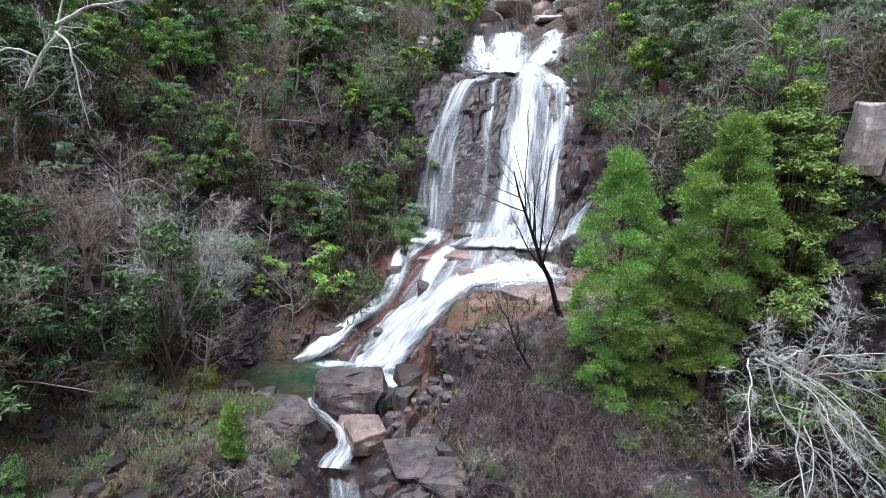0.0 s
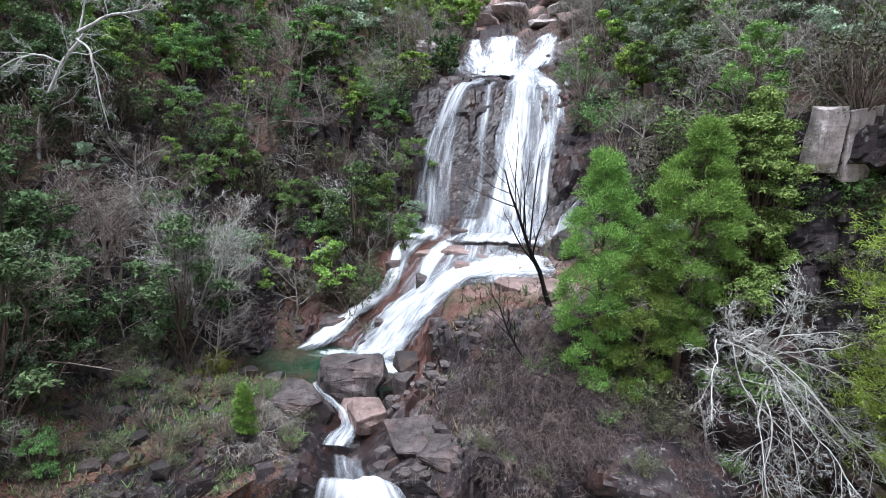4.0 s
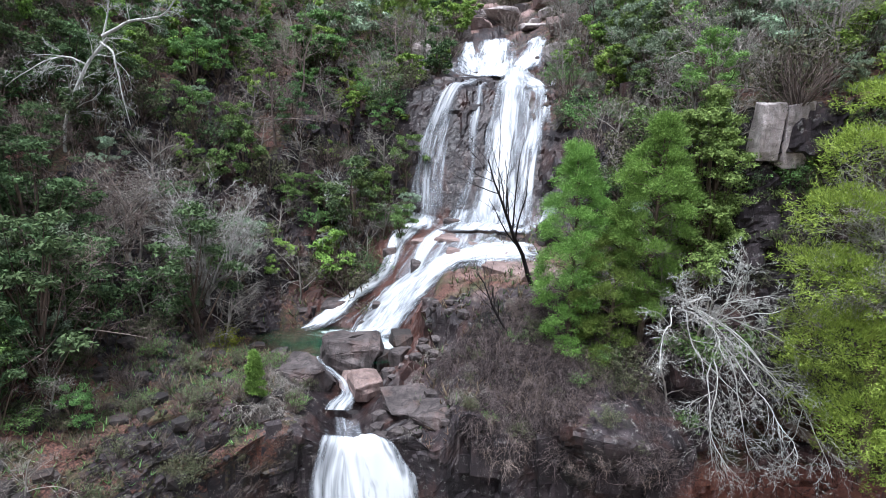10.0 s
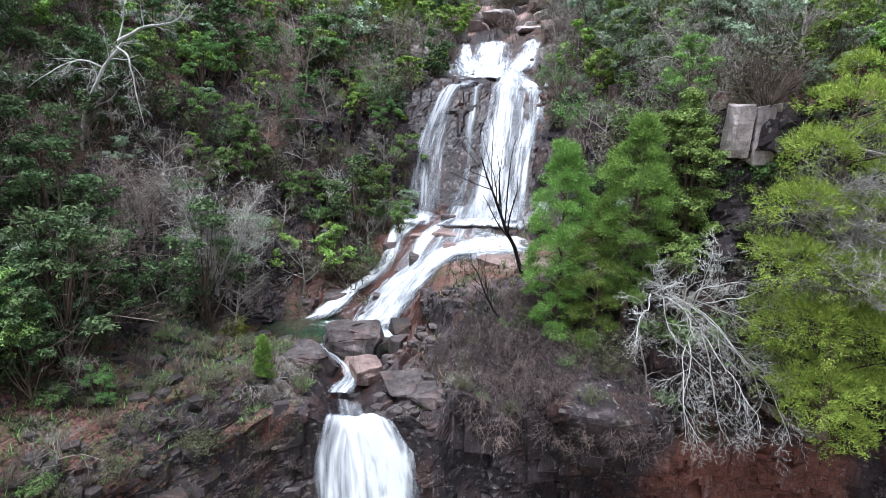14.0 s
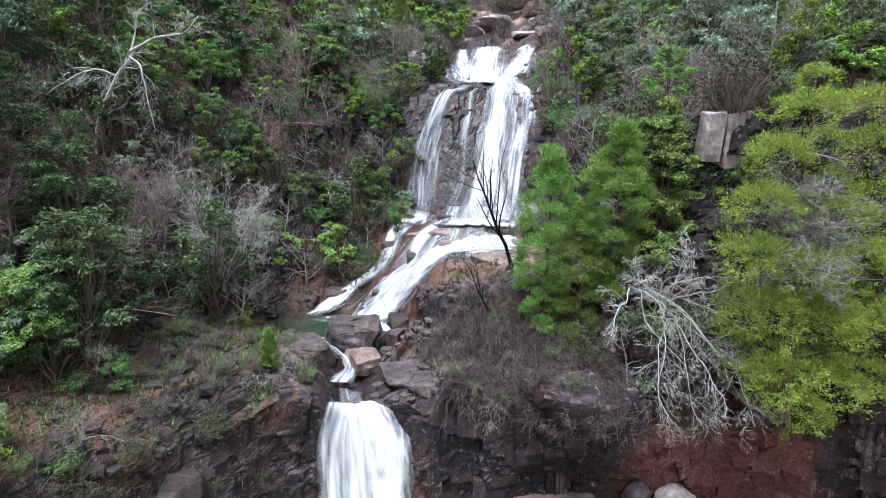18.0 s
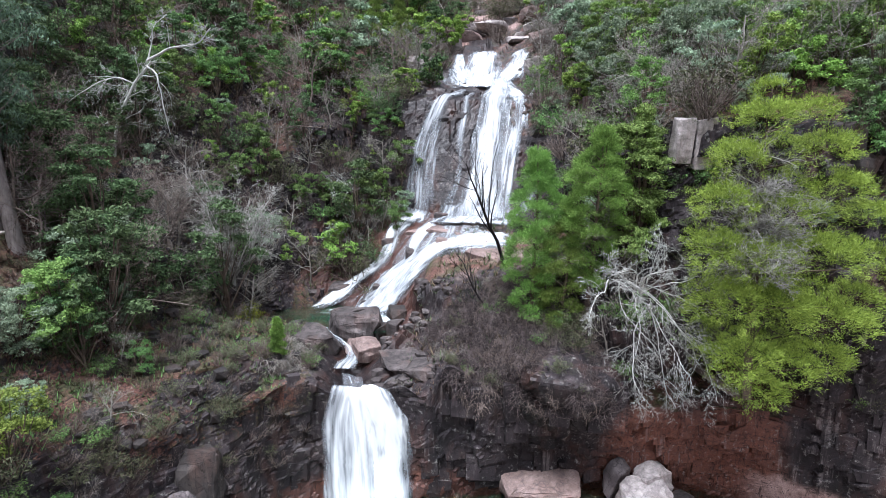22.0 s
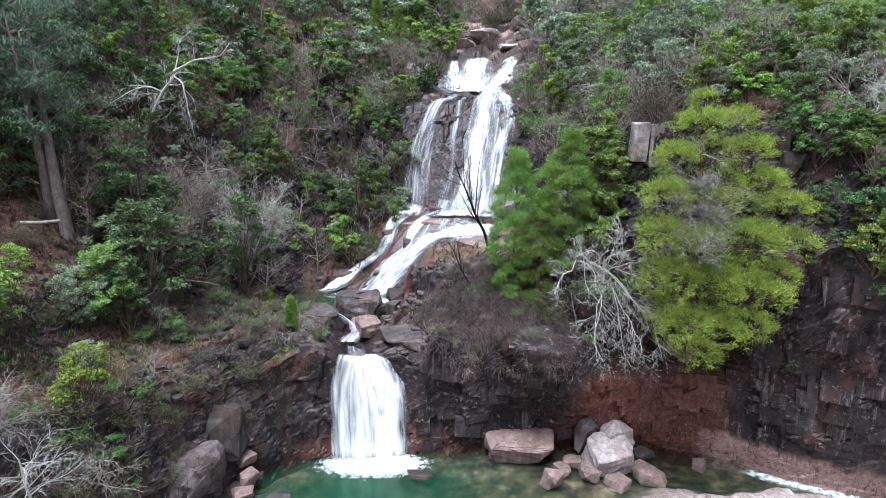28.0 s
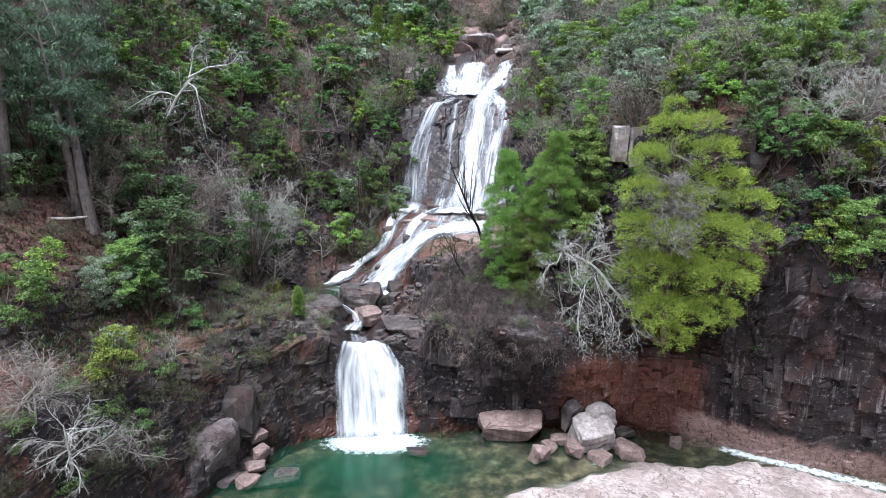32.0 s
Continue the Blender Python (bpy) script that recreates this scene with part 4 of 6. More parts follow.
big = "brown-grey granite boulder wedged in the stream below the small pool"
boulder("flat-topped dark brown granite boulder beside the small pool", (-6.2, 32.8, 10.8), (5.0, 3.4, 2.9), 3, BOULDER, 6, 4, 0.62)
boulder("large tilted brown granite boulder wedged beside the stream", (-9.0, 29.9, 9.7), (4.2, 3.0, 3.6), 8, BOULDER, -28, 20, 0.55)
boulder(big, (-6.0, 31.2, 9.3), (2.4, 2.2, 1.7), 12, PINK, 30, 8, 0.4)
boulder(big, (-4.8, 29.6, 9.5), (2.7, 2.3, 1.9), 17, PINK, 25, 14, 0.5)
boulder(big, (-2.4, 33.4, 11.6), (1.9, 1.9, 1.4), 21, DARKROCK, 10)
boulder(big, (-2.4, 32.0, 10.5), (1.7, 1.6, 2.0), 25, BOULDER, 50, 0, 0.5)
boulder(big, (-3.9, 32.6, 10.0), (1.6, 1.4, 1.8), 27, DARKROCK, 50)
boulder(big, (-2.3, 31.2, 9.5), (1.0, 1.0, 1.1), 28, BOULDER, 50, 0, 0.5)
boulder(big, (-3.2, 30.8, 9.4), (1.0, 1.0, 1.7), 31, BOULDER, 70, 10, 0.5)
boulder("broken pinkish granite ledge below the boulders", (-1.2, 27.2, 9.0), (4.6, 4.0, 1.8), 33, BOULDER, 15, 10, 0.6)
boulder("broken pinkish granite ledge below the boulders", (0.6, 25.2, 9.5), (3.2, 2.4, 1.4), 35, BOULDER, -20, 14, 0.6)
boulder("dark mossy granite boulder among leaf litter", (-20.2, 29.2, 12.6), (2.6, 2.2, 2.6), 41, DARKROCK, 20)
boulder("dark mossy granite boulder among leaf litter", (-13.6, 33.0, 10.9), (1.5, 1.1, 1.0), 43, DARKROCK, 20)
boulder("pale granite stone at the edge of the small pool", (-11.6, 32.4, 10.7), (1.5, 1.2, 1.0), 47, BOULDER, 0)
boulder("black wet granite block at the foot of the upper fall", (10.6, 38.6, 18.9), (3.4, 3.2, 3.4), 51, DARKROCK, 15)
boulder("long flat pinkish granite slab leaning on the cliff foot", (9.0, 22.6, 0.9), (6.6, 3.4, 2.6), 55, PINK, -4, 14, 0.6)
boulder("large pale rounded granite boulder in the pool", (16.4, 20.8, 1.1), (4.2, 3.2, 2.9), 61, PALE, 12, 14, 0.45)
boulder("pale granite boulder behind a larger one", (17.4, 22.2, 1.6), (3.2, 2.4, 3.0), 63, PALE, 30)
boulder("pale granite boulder behind a larger one", (15.0, 22.6, 1.8), (2.0, 1.6, 3.4), 64, GREYROCK, 30, 12)
for n, (x, y, w, h, k) in enumerate([(13.6, 21.2, 1.8, 1.1, 0), (11.4, 18.6, 1.9, 2.1, 0), (14.6, 19.6, 2.2, 1.7, 0), (16.6, 18.4, 2.1, 1.1, 0), (19.6, 19.4, 3.2, 1.6, 0), (20.0, 22.6, 2.4, 0.8, 1), (24.2, 20.6, 1.5, 1.2, 0), (12.6, 20.3, 2.0, 0.7, 0), (18.6, 20.1, 1.4, 1.0, 0)]):
    boulder("pinkish granite stone standing in the shallow pool", (x, y, h * 0.12), (w, w * 0.8, h), 70 + n, BOULDER if k else PINK, 40 * n, 6)
boulder("brown stone under clear water near the bank", (-10.8, 16.4, -0.55), (4.6, 3.0, 1.2), 91, BOULDER, 20)
boulder("brown stone awash below the fall", (0.6, 19.8, -0.2), (2.4, 1.6, 1.0), 93, DARKROCK, 0)
for n, (x, y, w, h) in enumerate([(-14.0, 17.6, 2.6, 1.0), (-13.2, 18.6, 1.7, 0.9), (-14.6, 15.8, 3.0, 0.8), (-12.6, 19.8, 1.5, 0.9)]):
    boulder("pale flat stone on the pool's bank", (x, y, 0.1), (w, w * 0.6, h), 95 + n, BOULDER, 30 * n)
boulder("big jointed grey-pink granite block standing over the pool", (-15.9, 15.5, 2.4), (4.6, 3.6, 5.6), 101, GREYROCK, 12, -10, 0.55)
boulder("dark purple granite block behind a paler one", (-18.0, 16.8, 4.4), (4.4, 3.4, 6.0), 102, DARKROCK, -14, -12, 0.4)
boulder("dark purple granite block behind a paler one", (-15.2, 18.6, 4.6), (4.0, 3.0, 5.4), 103, DARKROCK, 24, -14, 0.4)
for k, (x, y, z, w) in enumerate([(-12.8, 16.4, 0.5, 1.8), (-12.6, 17.6, 1.3, 1.6), (-13.2, 18.6, 2.2, 1.6), (-13.0, 15.2, 0.1, 2.2)]):
    boulder("pale washed granite step beside the pool", (x, y, z), (w, w * 0.7, 0.9), 104 + k, PINK, 30 + 15 * k, 12, 0.6)
# pale joint-faced blocks on the rim of the cliff
def slab(label, at, size, seed, mat, turn, tilt):
    """A flat-faced joint slab: an uneven block with worn edges and shallow steps on its face."""
    rng = np.random.default_rng(seed)
    bm = bmesh.new()
    bmesh.ops.create_cube(bm, size=1.0)
    for v in bm.verts:
        v.co = Vector([c * k * (1 + rng.uniform(-0.14, 0.05)) for c, k in zip(v.co, size)])
    bmesh.ops.subdivide_edges(bm, edges=list(bm.edges), cuts=5, use_grid_fill=True)
    for v in bm.verts:
        n = noise.noise(v.co * 0.9 + Vector((seed, 0, 0)))
        v.co += Vector((0.05, 0.10, 0.05)) * n + Vector((0.03, 0.05, 0.03)) * noise.noise(v.co * 3.1)
        if n > 0.22:
            v.co.y += 0.07
    bmesh.ops.bevel(bm, geom=[e for e in bm.edges if len(e.link_faces) == 2 and e.calc_face_angle() > 0.9], offset=0.05, segments=1, affect="EDGES")
    me = bpy.data.meshes.new("rim_slab")
    bm.to_mesh(me)
    bm.free()
    me.materials.append(mat)
    ob = new("rim_slab", me)
    ob.matrix_world = pose(*at, tilt, 0, turn)
    return tagged(ob, label, "rock")


slab("tall pale grey granite slab set in the cliff's rim", (18.4, 23.35, 27.0), (1.3, 1.0, 3.2), 111, PALE, 5, 5)
slab("tall pale grey granite slab leaning beside another", (19.8, 23.15, 26.8), (1.25, 1.0, 3.6), 115, PALE, -7, 6)
for k, (x, y, z, w, h) in enumerate([(27.0, 20.2, 27.2, 2.2, 2.0), (28.2, 19.9, 25.2, 2.0, 2.4), (26.8, 20.0, 24.4, 1.8, 2.4), (27.9, 19.6, 22.8, 2.2, 1.8)]):
    boulder("blocky jointed grey granite outcrop on the cliff's rim", (x, y, z), (w, w, h), 117 + k, DARKROCK, 17 * k, 4, 0.85)


# ---- trees ----
class Tubes:
    """Gathers branches into one mesh."""

    def __init__(self):
        self.v, self.f, self.t, self.n = [], [], [], 0

    def add(self, path, radii, sides):
        path, radii = np.asarray(path, float), np.asarray(radii, float)
        d = np.gradient(path, axis=0)
        d /= np.linalg.norm(d, axis=1, keepdims=True) + 1e-9
        ref = np.where(np.abs(d[:, 2:3]) > 0.9, (1.0, 0, 0), (0, 0, 1.0))
        a = np.cross(d, ref)
        a /= np.linalg.norm(a, axis=1, keepdims=True) + 1e-9
        b = np.cross(d, a)
        ang = np.arange(sides) * 2 * np.pi / sides
        ring = path[:, None] + radii[:, None, None] * (a[:, None] * np.cos(ang)[None, :, None] + b[:, None] * np.sin(ang)[None, :, None])
        n = len(path)
        i = np.arange(n * sides).reshape(n, sides) + self.n
        j = np.roll(i, -1, axis=1)
        self.v.append(ring.reshape(-1, 3))
        self.f.append(np.stack([i[:-1], j[:-1], j[1:], i[1:]], -1).reshape(-1, 4))
        self.n += n * sides

    def spike(self, a, b, r):
        """A twig that tapers to a point."""
        d = b - a
        s = np.cross(d, (0.31, 0.52, 0.8))
        s *= r / (np.linalg.norm(s) + 1e-9)
        q = np.cross(d, s)
        q *= r / (np.linalg.norm(q) + 1e-9)
        self.v.append(np.array([a + s, a - 0.5 * s + 0.87 * q, a - 0.5 * s - 0.87 * q, b]))
        k = self.n
        self.t += [(k, k + 1, k + 3), (k + 1, k + 2, k + 3), (k + 2, k, k + 3)]
        self.n += 4

    def mesh(self, name, mat):
        quads = np.concatenate(self.f) if self.f else np.zeros((0, 4), int)
        tris = np.array(self.t).reshape(-1, 3)
        if len(tris):
            split = np.concatenate([quads[:, [0, 1, 2]], quads[:, [0, 2, 3]], tris])
            return mesh_of(name, np.concatenate(self.v), split, mat, True)
        return mesh_of(name, np.concatenate(self.v), quads, mat, True)


def bend(rng, start, direction, length, n, wander, pull=(0, 0, 0)):
    """A wandering branch line."""
    p, d = np.array(start, float), np.array(direction, float)
    d /= np.linalg.norm(d)
    out = [p.copy()]
    for _ in range(n):
        d = d + rng.normal(0, wander, 3) + np.array(pull)
        d /= np.linalg.norm(d)
        p = p + d * length / n
        out.append(p.copy())
    return np.array(out)


TWIG = [0.010]


def grow(rng, tubes, path, r0, r1, level, spec, tips):
    """Branches on branches. spec: per level (count, length share, spread, wander, pull, sides)."""
    if level + 1 >= len(spec):
        tubes.spike(path[0], path[-1], max(r0, TWIG[0]))
    else:
        tubes.add(path, np.linspace(r0, r1, len(path)), spec[level][5])
    if level + 1 >= len(spec):
        tips.append(path[-1])
        tips.append(path[len(path) // 2])
        return
    count, share, spread, wander, pull, sides = spec[level + 1]
    length = np.linalg.norm(np.diff(path, axis=0), axis=1).sum()
    first = 0.3 if level == 0 else 0.15
    for k in range(count):
        t = first + (1 - first) * (k + rng.uniform(0, 1)) / count
        i = min(int(t * (len(path) - 1)), len(path) - 2)
        f = t * (len(path) - 1) - i
        p = path[i] * (1 - f) + path[i + 1] * f
        along = path[i + 1] - path[i]
        along /= np.linalg.norm(along) + 1e-9
        side = rng.normal(size=3)
        side -= along * side.dot(along)
        side /= np.linalg.norm(side) + 1e-9
        d = along * math.cos(spread) + side * math.sin(spread)
        ln = length * share * rng.uniform(0.6, 1.15) * (1.15 - 0.55 * t)
        r = (r0 * (1 - t) + r1 * t) * (0.55, 0.45, 0.5)[level]
        grow(rng, tubes, bend(rng, p, d, ln, (5, 3, 2, 2)[level], wander, pull), r, r * 0.3, level + 1, spec, tips)


def leaves(rng, centres, per, radius, size, mat, name="crown", flat=0.6, droop=0.0, slim=0.5, blade=3):
    """Clumps of single leaf blades round the given places."""
    centres = np.asarray(centres, float)
    n = len(centres) * per
    c = np.repeat(centres, per, 0)
    off = rng.normal(size=(n, 3))
    off /= np.linalg.norm(off, axis=1, keepdims=True)
    off *= (rng.uniform(0.15, 1, n) ** 0.5)[:, None] * radius
    off[:, 2] *= flat
    p = c + off
    nor = off / radius * 0.8 + rng.normal(0, 0.6, (n, 3)) + (0, 0, 0.7)
    nor /= np.linalg.norm(nor, axis=1, keepdims=True)
    a = np.cross(nor, rng.normal(size=(n, 3)))
    a /= np.linalg.norm(a, axis=1, keepdims=True) + 1e-9
    a[:, 2] -= droop
    b = np.cross(nor, a)
    sz = (size * rng.uniform(0.6, 1.3, n))[:, None]
    if blade == 3:
        V = np.stack([p - a * sz, p + b * sz * slim, p + a * sz * 1.15 - b * sz * slim * 0.5], 1).reshape(-1, 3)
        return mesh_of(name, V, np.arange(n * 3).reshape(n, 3), mat)
    V = np.stack([p - a * sz, p + b * sz * slim, p + a * sz, p - b * sz * slim], 1).reshape(-1, 3)
    F = np.arange(n * 4).reshape(n, 4)
    return mesh_of(name, V, F, mat)


def tree(name, label, category, group=""):
    e = new(name)
    e.empty_display_size = 0.5
    return tagged(e, label, category, group)


def crown_points(rng, n, height, low, wide, shape):
    """Clump places within a crown's outline, most near its skin."""
    out = []
    while len(out) < n:
        h = rng.uniform(0, 1)
        w = {"cone": (1 - h) ** 0.8 * 0.95 + 0.08, "round": math.sqrt(max(0.02, 1 - (2 * h - 1) ** 2)), "dome": math.sqrt(max(0.03, 1 - h ** 2.2))}[shape]
        if rng.uniform() > w:
            continue
        r, a = w * wide * rng.uniform(0.35, 1.0) ** 0.6, rng.uniform(0, 2 * np.pi)
        lump = 0.78 + 0.28 * math.sin(3 * a + 5 * h + wide) * math.sin(7 * h + 1.7 * wide) + 0.22 * math.sin(5 * a - 9 * h)
        out.append((r * lump * math.cos(a), r * lump * math.sin(a), low + (height - low) * h))
    return np.array(out)


def broadleaf(seed, height, wide, low, mat, clumps, per, label, size=0.16, shape="round", group="hillside evergreens", barkmat=None):
    """A leafy evergreen: cushions of leaves, open to the sky above and dark below, on a forked trunk."""
    rng = np.random.default_rng(seed)
    t = tree("evergreen_tree", label, "tree", group)
    tubes = Tubes()
    stem = bend(rng, (0, 0, -0.4), (0, 0, 1), height * 0.85, 7, 0.10)
    tubes.add(stem, np.linspace(height * 0.018 + 0.03, 0.03, len(stem)), 6)
    lobes = crown_points(rng, max(6, clumps // 8), height, low, wide * 0.92, shape)
    pts = []
    for c in lobes:
        i = int(np.clip((c[2] / height) * 5, 1, 6)) - 1
        mid = (stem[i] + c) / 2 + rng.normal(0, 0.15, 3) + (0, 0, -0.1)
        tubes.add([stem[i], mid, c], [height * 0.006 + 0.01, height * 0.004 + 0.008, 0.008], 4)
        R = wide * rng.uniform(0.20, 0.38) * (1.15 - 0.45 * c[2] / height)
        d = rng.normal(size=(8, 3)) + (0.5 * c[0] / wide, 0.5 * c[1] / wide, 0.75)
        d /= np.linalg.norm(d, axis=1, keepdims=True)
        pts.append(c + d * R * rng.uniform(0.55, 1.1, (8, 1)) * (1, 1, 0.62))
    piece("trunk", tubes.mesh("trunk", barkmat or BARK_BROWN), t)
    piece("crown", leaves(rng, np.concatenate(pts), per, wide * 0.13 + 0.06, size, mat, flat=0.5, slim=0.6), t)
    return t


def bare_tree(seed, height, label, mat=None, spec=None, group="bare hillside trees", lean=(0, 0, 1), thick=0.012, name="bare_tree"):
    rng = np.random.default_rng(seed)
    t = tree(name, label, "tree", group)
    tubes, twigs, tips = Tubes(), Tubes(), []
    spec = spec or [(1, 1, 0, 0, 0, 6), (11, 0.82, 1.05, 0.20, (0, 0, 0.0), 4), (9, 0.58, 0.8, 0.24, (0, 0, -0.01), 3), (9, 0.58, 0.85, 0.28, (0, 0, 0), 3)]
    stem = bend(rng, (0, 0, -0.4), lean, height * 0.75, 7, 0.13, (0, 0, 0.02))
    grow(rng, twigs, stem, height * thick + 0.02, 0.03, 0, spec, tips)
    tubes.add(stem, np.linspace(height * thick + 0.024, 0.034, len(stem)), 7)
    piece("trunk", tubes.mesh("trunk", mat or BARK_GREY), t)
    piece("crown", twigs.mesh("crown", mat or BARK_GREY), t)
    return t


def shoots(rng, centres, outward, per, radius, size, mat, name="crown"):
    """Feathery shoots: slender blades that fan out from each place."""
    n = len(centres) * per
    c, o = np.repeat(centres, per, 0), np.repeat(outward, per, 0)
    p = c + rng.normal(0, radius * 0.55, (n, 3)) * (1, 1, 0.7)
    a = o * 0.9 + rng.normal(0, 0.55, (n, 3)) + (0, 0, 0.25)
    a /= np.linalg.norm(a, axis=1, keepdims=True)
    b = np.cross(a, rng.normal(size=(n, 3)))
    b /= np.linalg.norm(b, axis=1, keepdims=True) + 1e-9
    sz = (size * rng.uniform(0.6, 1.4, n))[:, None]
    V = np.stack([p - b * sz * 0.2, p + b * sz * 0.2, p + a * sz * 1.7], 1).reshape(-1, 3)
    return mesh_of(name, V, np.arange(n * 3).reshape(n, 3), mat)


def feather_tree(seed, height, wide, low, mat, label, lobes=40, per=26, lean=0.0, group="", dead=0, shape="dome", clumps=34, size=0.092, root=0.0, cushions=()):
    """A mimosa or pine: billowing cushions of fine feathery shoots round a straight trunk."""
    rng = np.random.default_rng(seed)
    t = tree("feathery_tree", label, "tree", group)
    tubes = Tubes()
    foot = 1.4 if root else -0.5
    stem = bend(rng, (0, 0, foot), (lean * 0.3, 0, 1), height - foot, 9, 0.03)
    tubes.add(stem, np.linspace(0.10 + height * 0.009, 0.03, len(stem)), 7)
    if root:
        tubes.add([(0, root + 3, 0.6), (0, root * 0.55, 0.9), (0, 0.4, 1.2), (0, 0, 1.8)], [0.3, 0.26, 0.24, 0.2], 7)
    centres, outward = [], []
    lobes = int(lobes * 1.3)
    for k in range(lobes):
        h = ((k + 0.5) / lobes) ** 0.85
        z = low + (height - low) * h
        w = {"column": min(1.0, ((1.02 - h) / 0.34) ** 0.6) * (0.72 + 0.28 * min(1, h * 4)) * (0.86 + 0.14 * math.sin(9 * h + wide)), "egg": (0.72 + 0.28 * min(1, h / 0.3)) * (1 - max(0.0, (h - 0.3) / 0.72) ** 2.4) + 0.06, "dome": math.sqrt(max(0.02, 1 - max(0.0, h - 0.25) ** 2 / 0.58)) * (0.7 + 0.3 * min(1, h * 4)), "cone": (1 - h) ** 0.75 * 0.95 + 0.06}[shape]
        a = k * 2.4 + rng.uniform(-0.4, 0.4)
        if dead and 0.56 < h < 0.84 and 3.5 < a % 6.283 < 5.0 and k % 2:
            continue
        R = wide * rng.uniform(0.30, 0.48) * (0.45 + 0.55 * w)
        r = max(0.0, wide * w * rng.uniform(0.75, 1.05) - R * 0.7)
        mid = np.array((stem[int(h * 8)][0] + r * math.cos(a), stem[int(h * 8)][1] + r * math.sin(a), z))
        tubes.add([np.array((stem[int(h * 8)][0], stem[int(h * 8)][1], z - 0.3 * r - 0.2)), mid * 0.5 + np.array((*stem[int(h * 8)][:2], z - 0.2)) * 0.5, mid], [0.06, 0.04, 0.015], 4)
        n = int(clumps * (0.5 + R / wide * 1.4))
        d = rng.normal(size=(n, 3)) + np.array((math.cos(a), math.sin(a), 0.9)) * 0.85
        d[:, 2] = np.where(d[:, 2] < -0.2, -0.6 * d[:, 2], d[:, 2])
        d /= np.linalg.norm(d, axis=1, keepdims=True)
        centres.append(mid + d * R * rng.uniform(0.70, 1.08, (n, 1)) * (1, 1, 0.76 if dead else 0.86))
        outward.append(d)
    for x, z, R in cushions:
        for back in (0, 1):
            mid = np.array((x * (0.92 - 0.25 * back), (-0.35 if not back else 1.0) * R + rng.uniform(-0.5, 0.5), z))
            core = stem[min(8, int(z / height * 9))]
            tubes.add([core - (0, 0, 0.8), (core + mid) / 2 - (0, 0, 0.5), mid - (0, 0, 0.3)], [0.07, 0.045, 0.02], 4)
            n = int(clumps * R * R * (1 - 0.5 * back))
            d = rng.normal(size=(n, 3)) + np.array((0.3 * np.sign(x), -0.35, 0.8))
            d /= np.linalg.norm(d, axis=1, keepdims=True)
            centres.append(mid + d * R * rng.uniform(0.65, 1.08, (n, 1)) * (1, 1, 0.72))
            outward.append(d)
    centres, outward = np.concatenate(centres), np.concatenate(outward)
    piece("trunk", tubes.mesh("trunk", BARK_BROWN), t)
    piece("crown", shoots(rng, centres, outward, int(per * 1.6), 0.3 if wide > 1 else 0.15, size, mat), t)
    if dead:
        twigs, tips = Tubes(), []
        for _ in range(dead):
            h = rng.uniform(0.5, 0.9)
            a = rng.uniform(3.3, 5.0)
            d = np.array((math.cos(a), math.sin(a), rng.uniform(-0.2, 0.4)))
            path = bend(rng, stem[int(h * 8)], d, wide * rng.uniform(1.0, 1.35) * (1.25 - 0.6 * h), 4, 0.15)
            grow(rng, twigs, path, 0.035, 0.012, 1, [(1, 1, 0, 0, 0, 3), (1, 1, 0, 0, 0, 3), (11, 0.42, 0.85, 0.2, (0, 0, 0), 3), (9, 0.55, 0.85, 0.2, (0, 0, 0), 3)], tips)
        piece("dead_branch", twigs.mesh("dead_branch", BARK_DEAD), t, "grey leafless dead branch tangle")
    return t


def shrub(seed, height, wide, mat, label, stems=26, clumps=60, per=10, size=0.10, group="undergrowth shrubs", twig=None, droop=0.0):
    """A twiggy bush with thin foliage."""
    rng = np.random.default_rng(seed)
    t = tree("shrub", label, "shrub", group)
    tubes, tips = Tubes(), []
    for _ in range(stems):
        a, r = rng.uniform(0, 6.283), rng.uniform(0.2, 1) ** 0.5
        d = (r * math.cos(a) * wide, r * math.sin(a) * wide, height * rng.uniform(0.6, 1.1))
        path = bend(rng, (0.15 * d[0], 0.15 * d[1], -0.2), d, np.linalg.norm(d) * (1 + droop), 5 if droop else 3, 0.30 if droop else 0.2, (0, 0, -0.16 * droop))
        grow(rng, tubes, path, 0.030 if droop else 0.020, 0.010, 1, [(1, 1, 0, 0, 0, 3), (1, 1, 0, 0, 0, 3), (4, 0.5, 0.6, 0.25, (0, 0, 0.02), 3)], tips)
    piece("crown", tubes.mesh("crown", twig or BARK_TWIG), t)
    if clumps:
        tips = np.array(tips)
        piece("foliage", leaves(rng, tips[rng.permutation(len(tips))[:clumps]], per, 0.35, size, mat, "foliage"), t)
    return t


def stand(t, x, y, z=None, scale=1.0, turn=0.0, lean=0.0):
    z = ground(x, y) if z is None else z
    return pose(x, y, z, lean, 0, turn) @ Matrix.Scale(scale, 4)


def place(t, x, y, z=None, scale=1.0, turn=0.0, lean=0.0):
    t.matrix_basis = stand(t, x, y, z, scale, turn, lean)
    return t


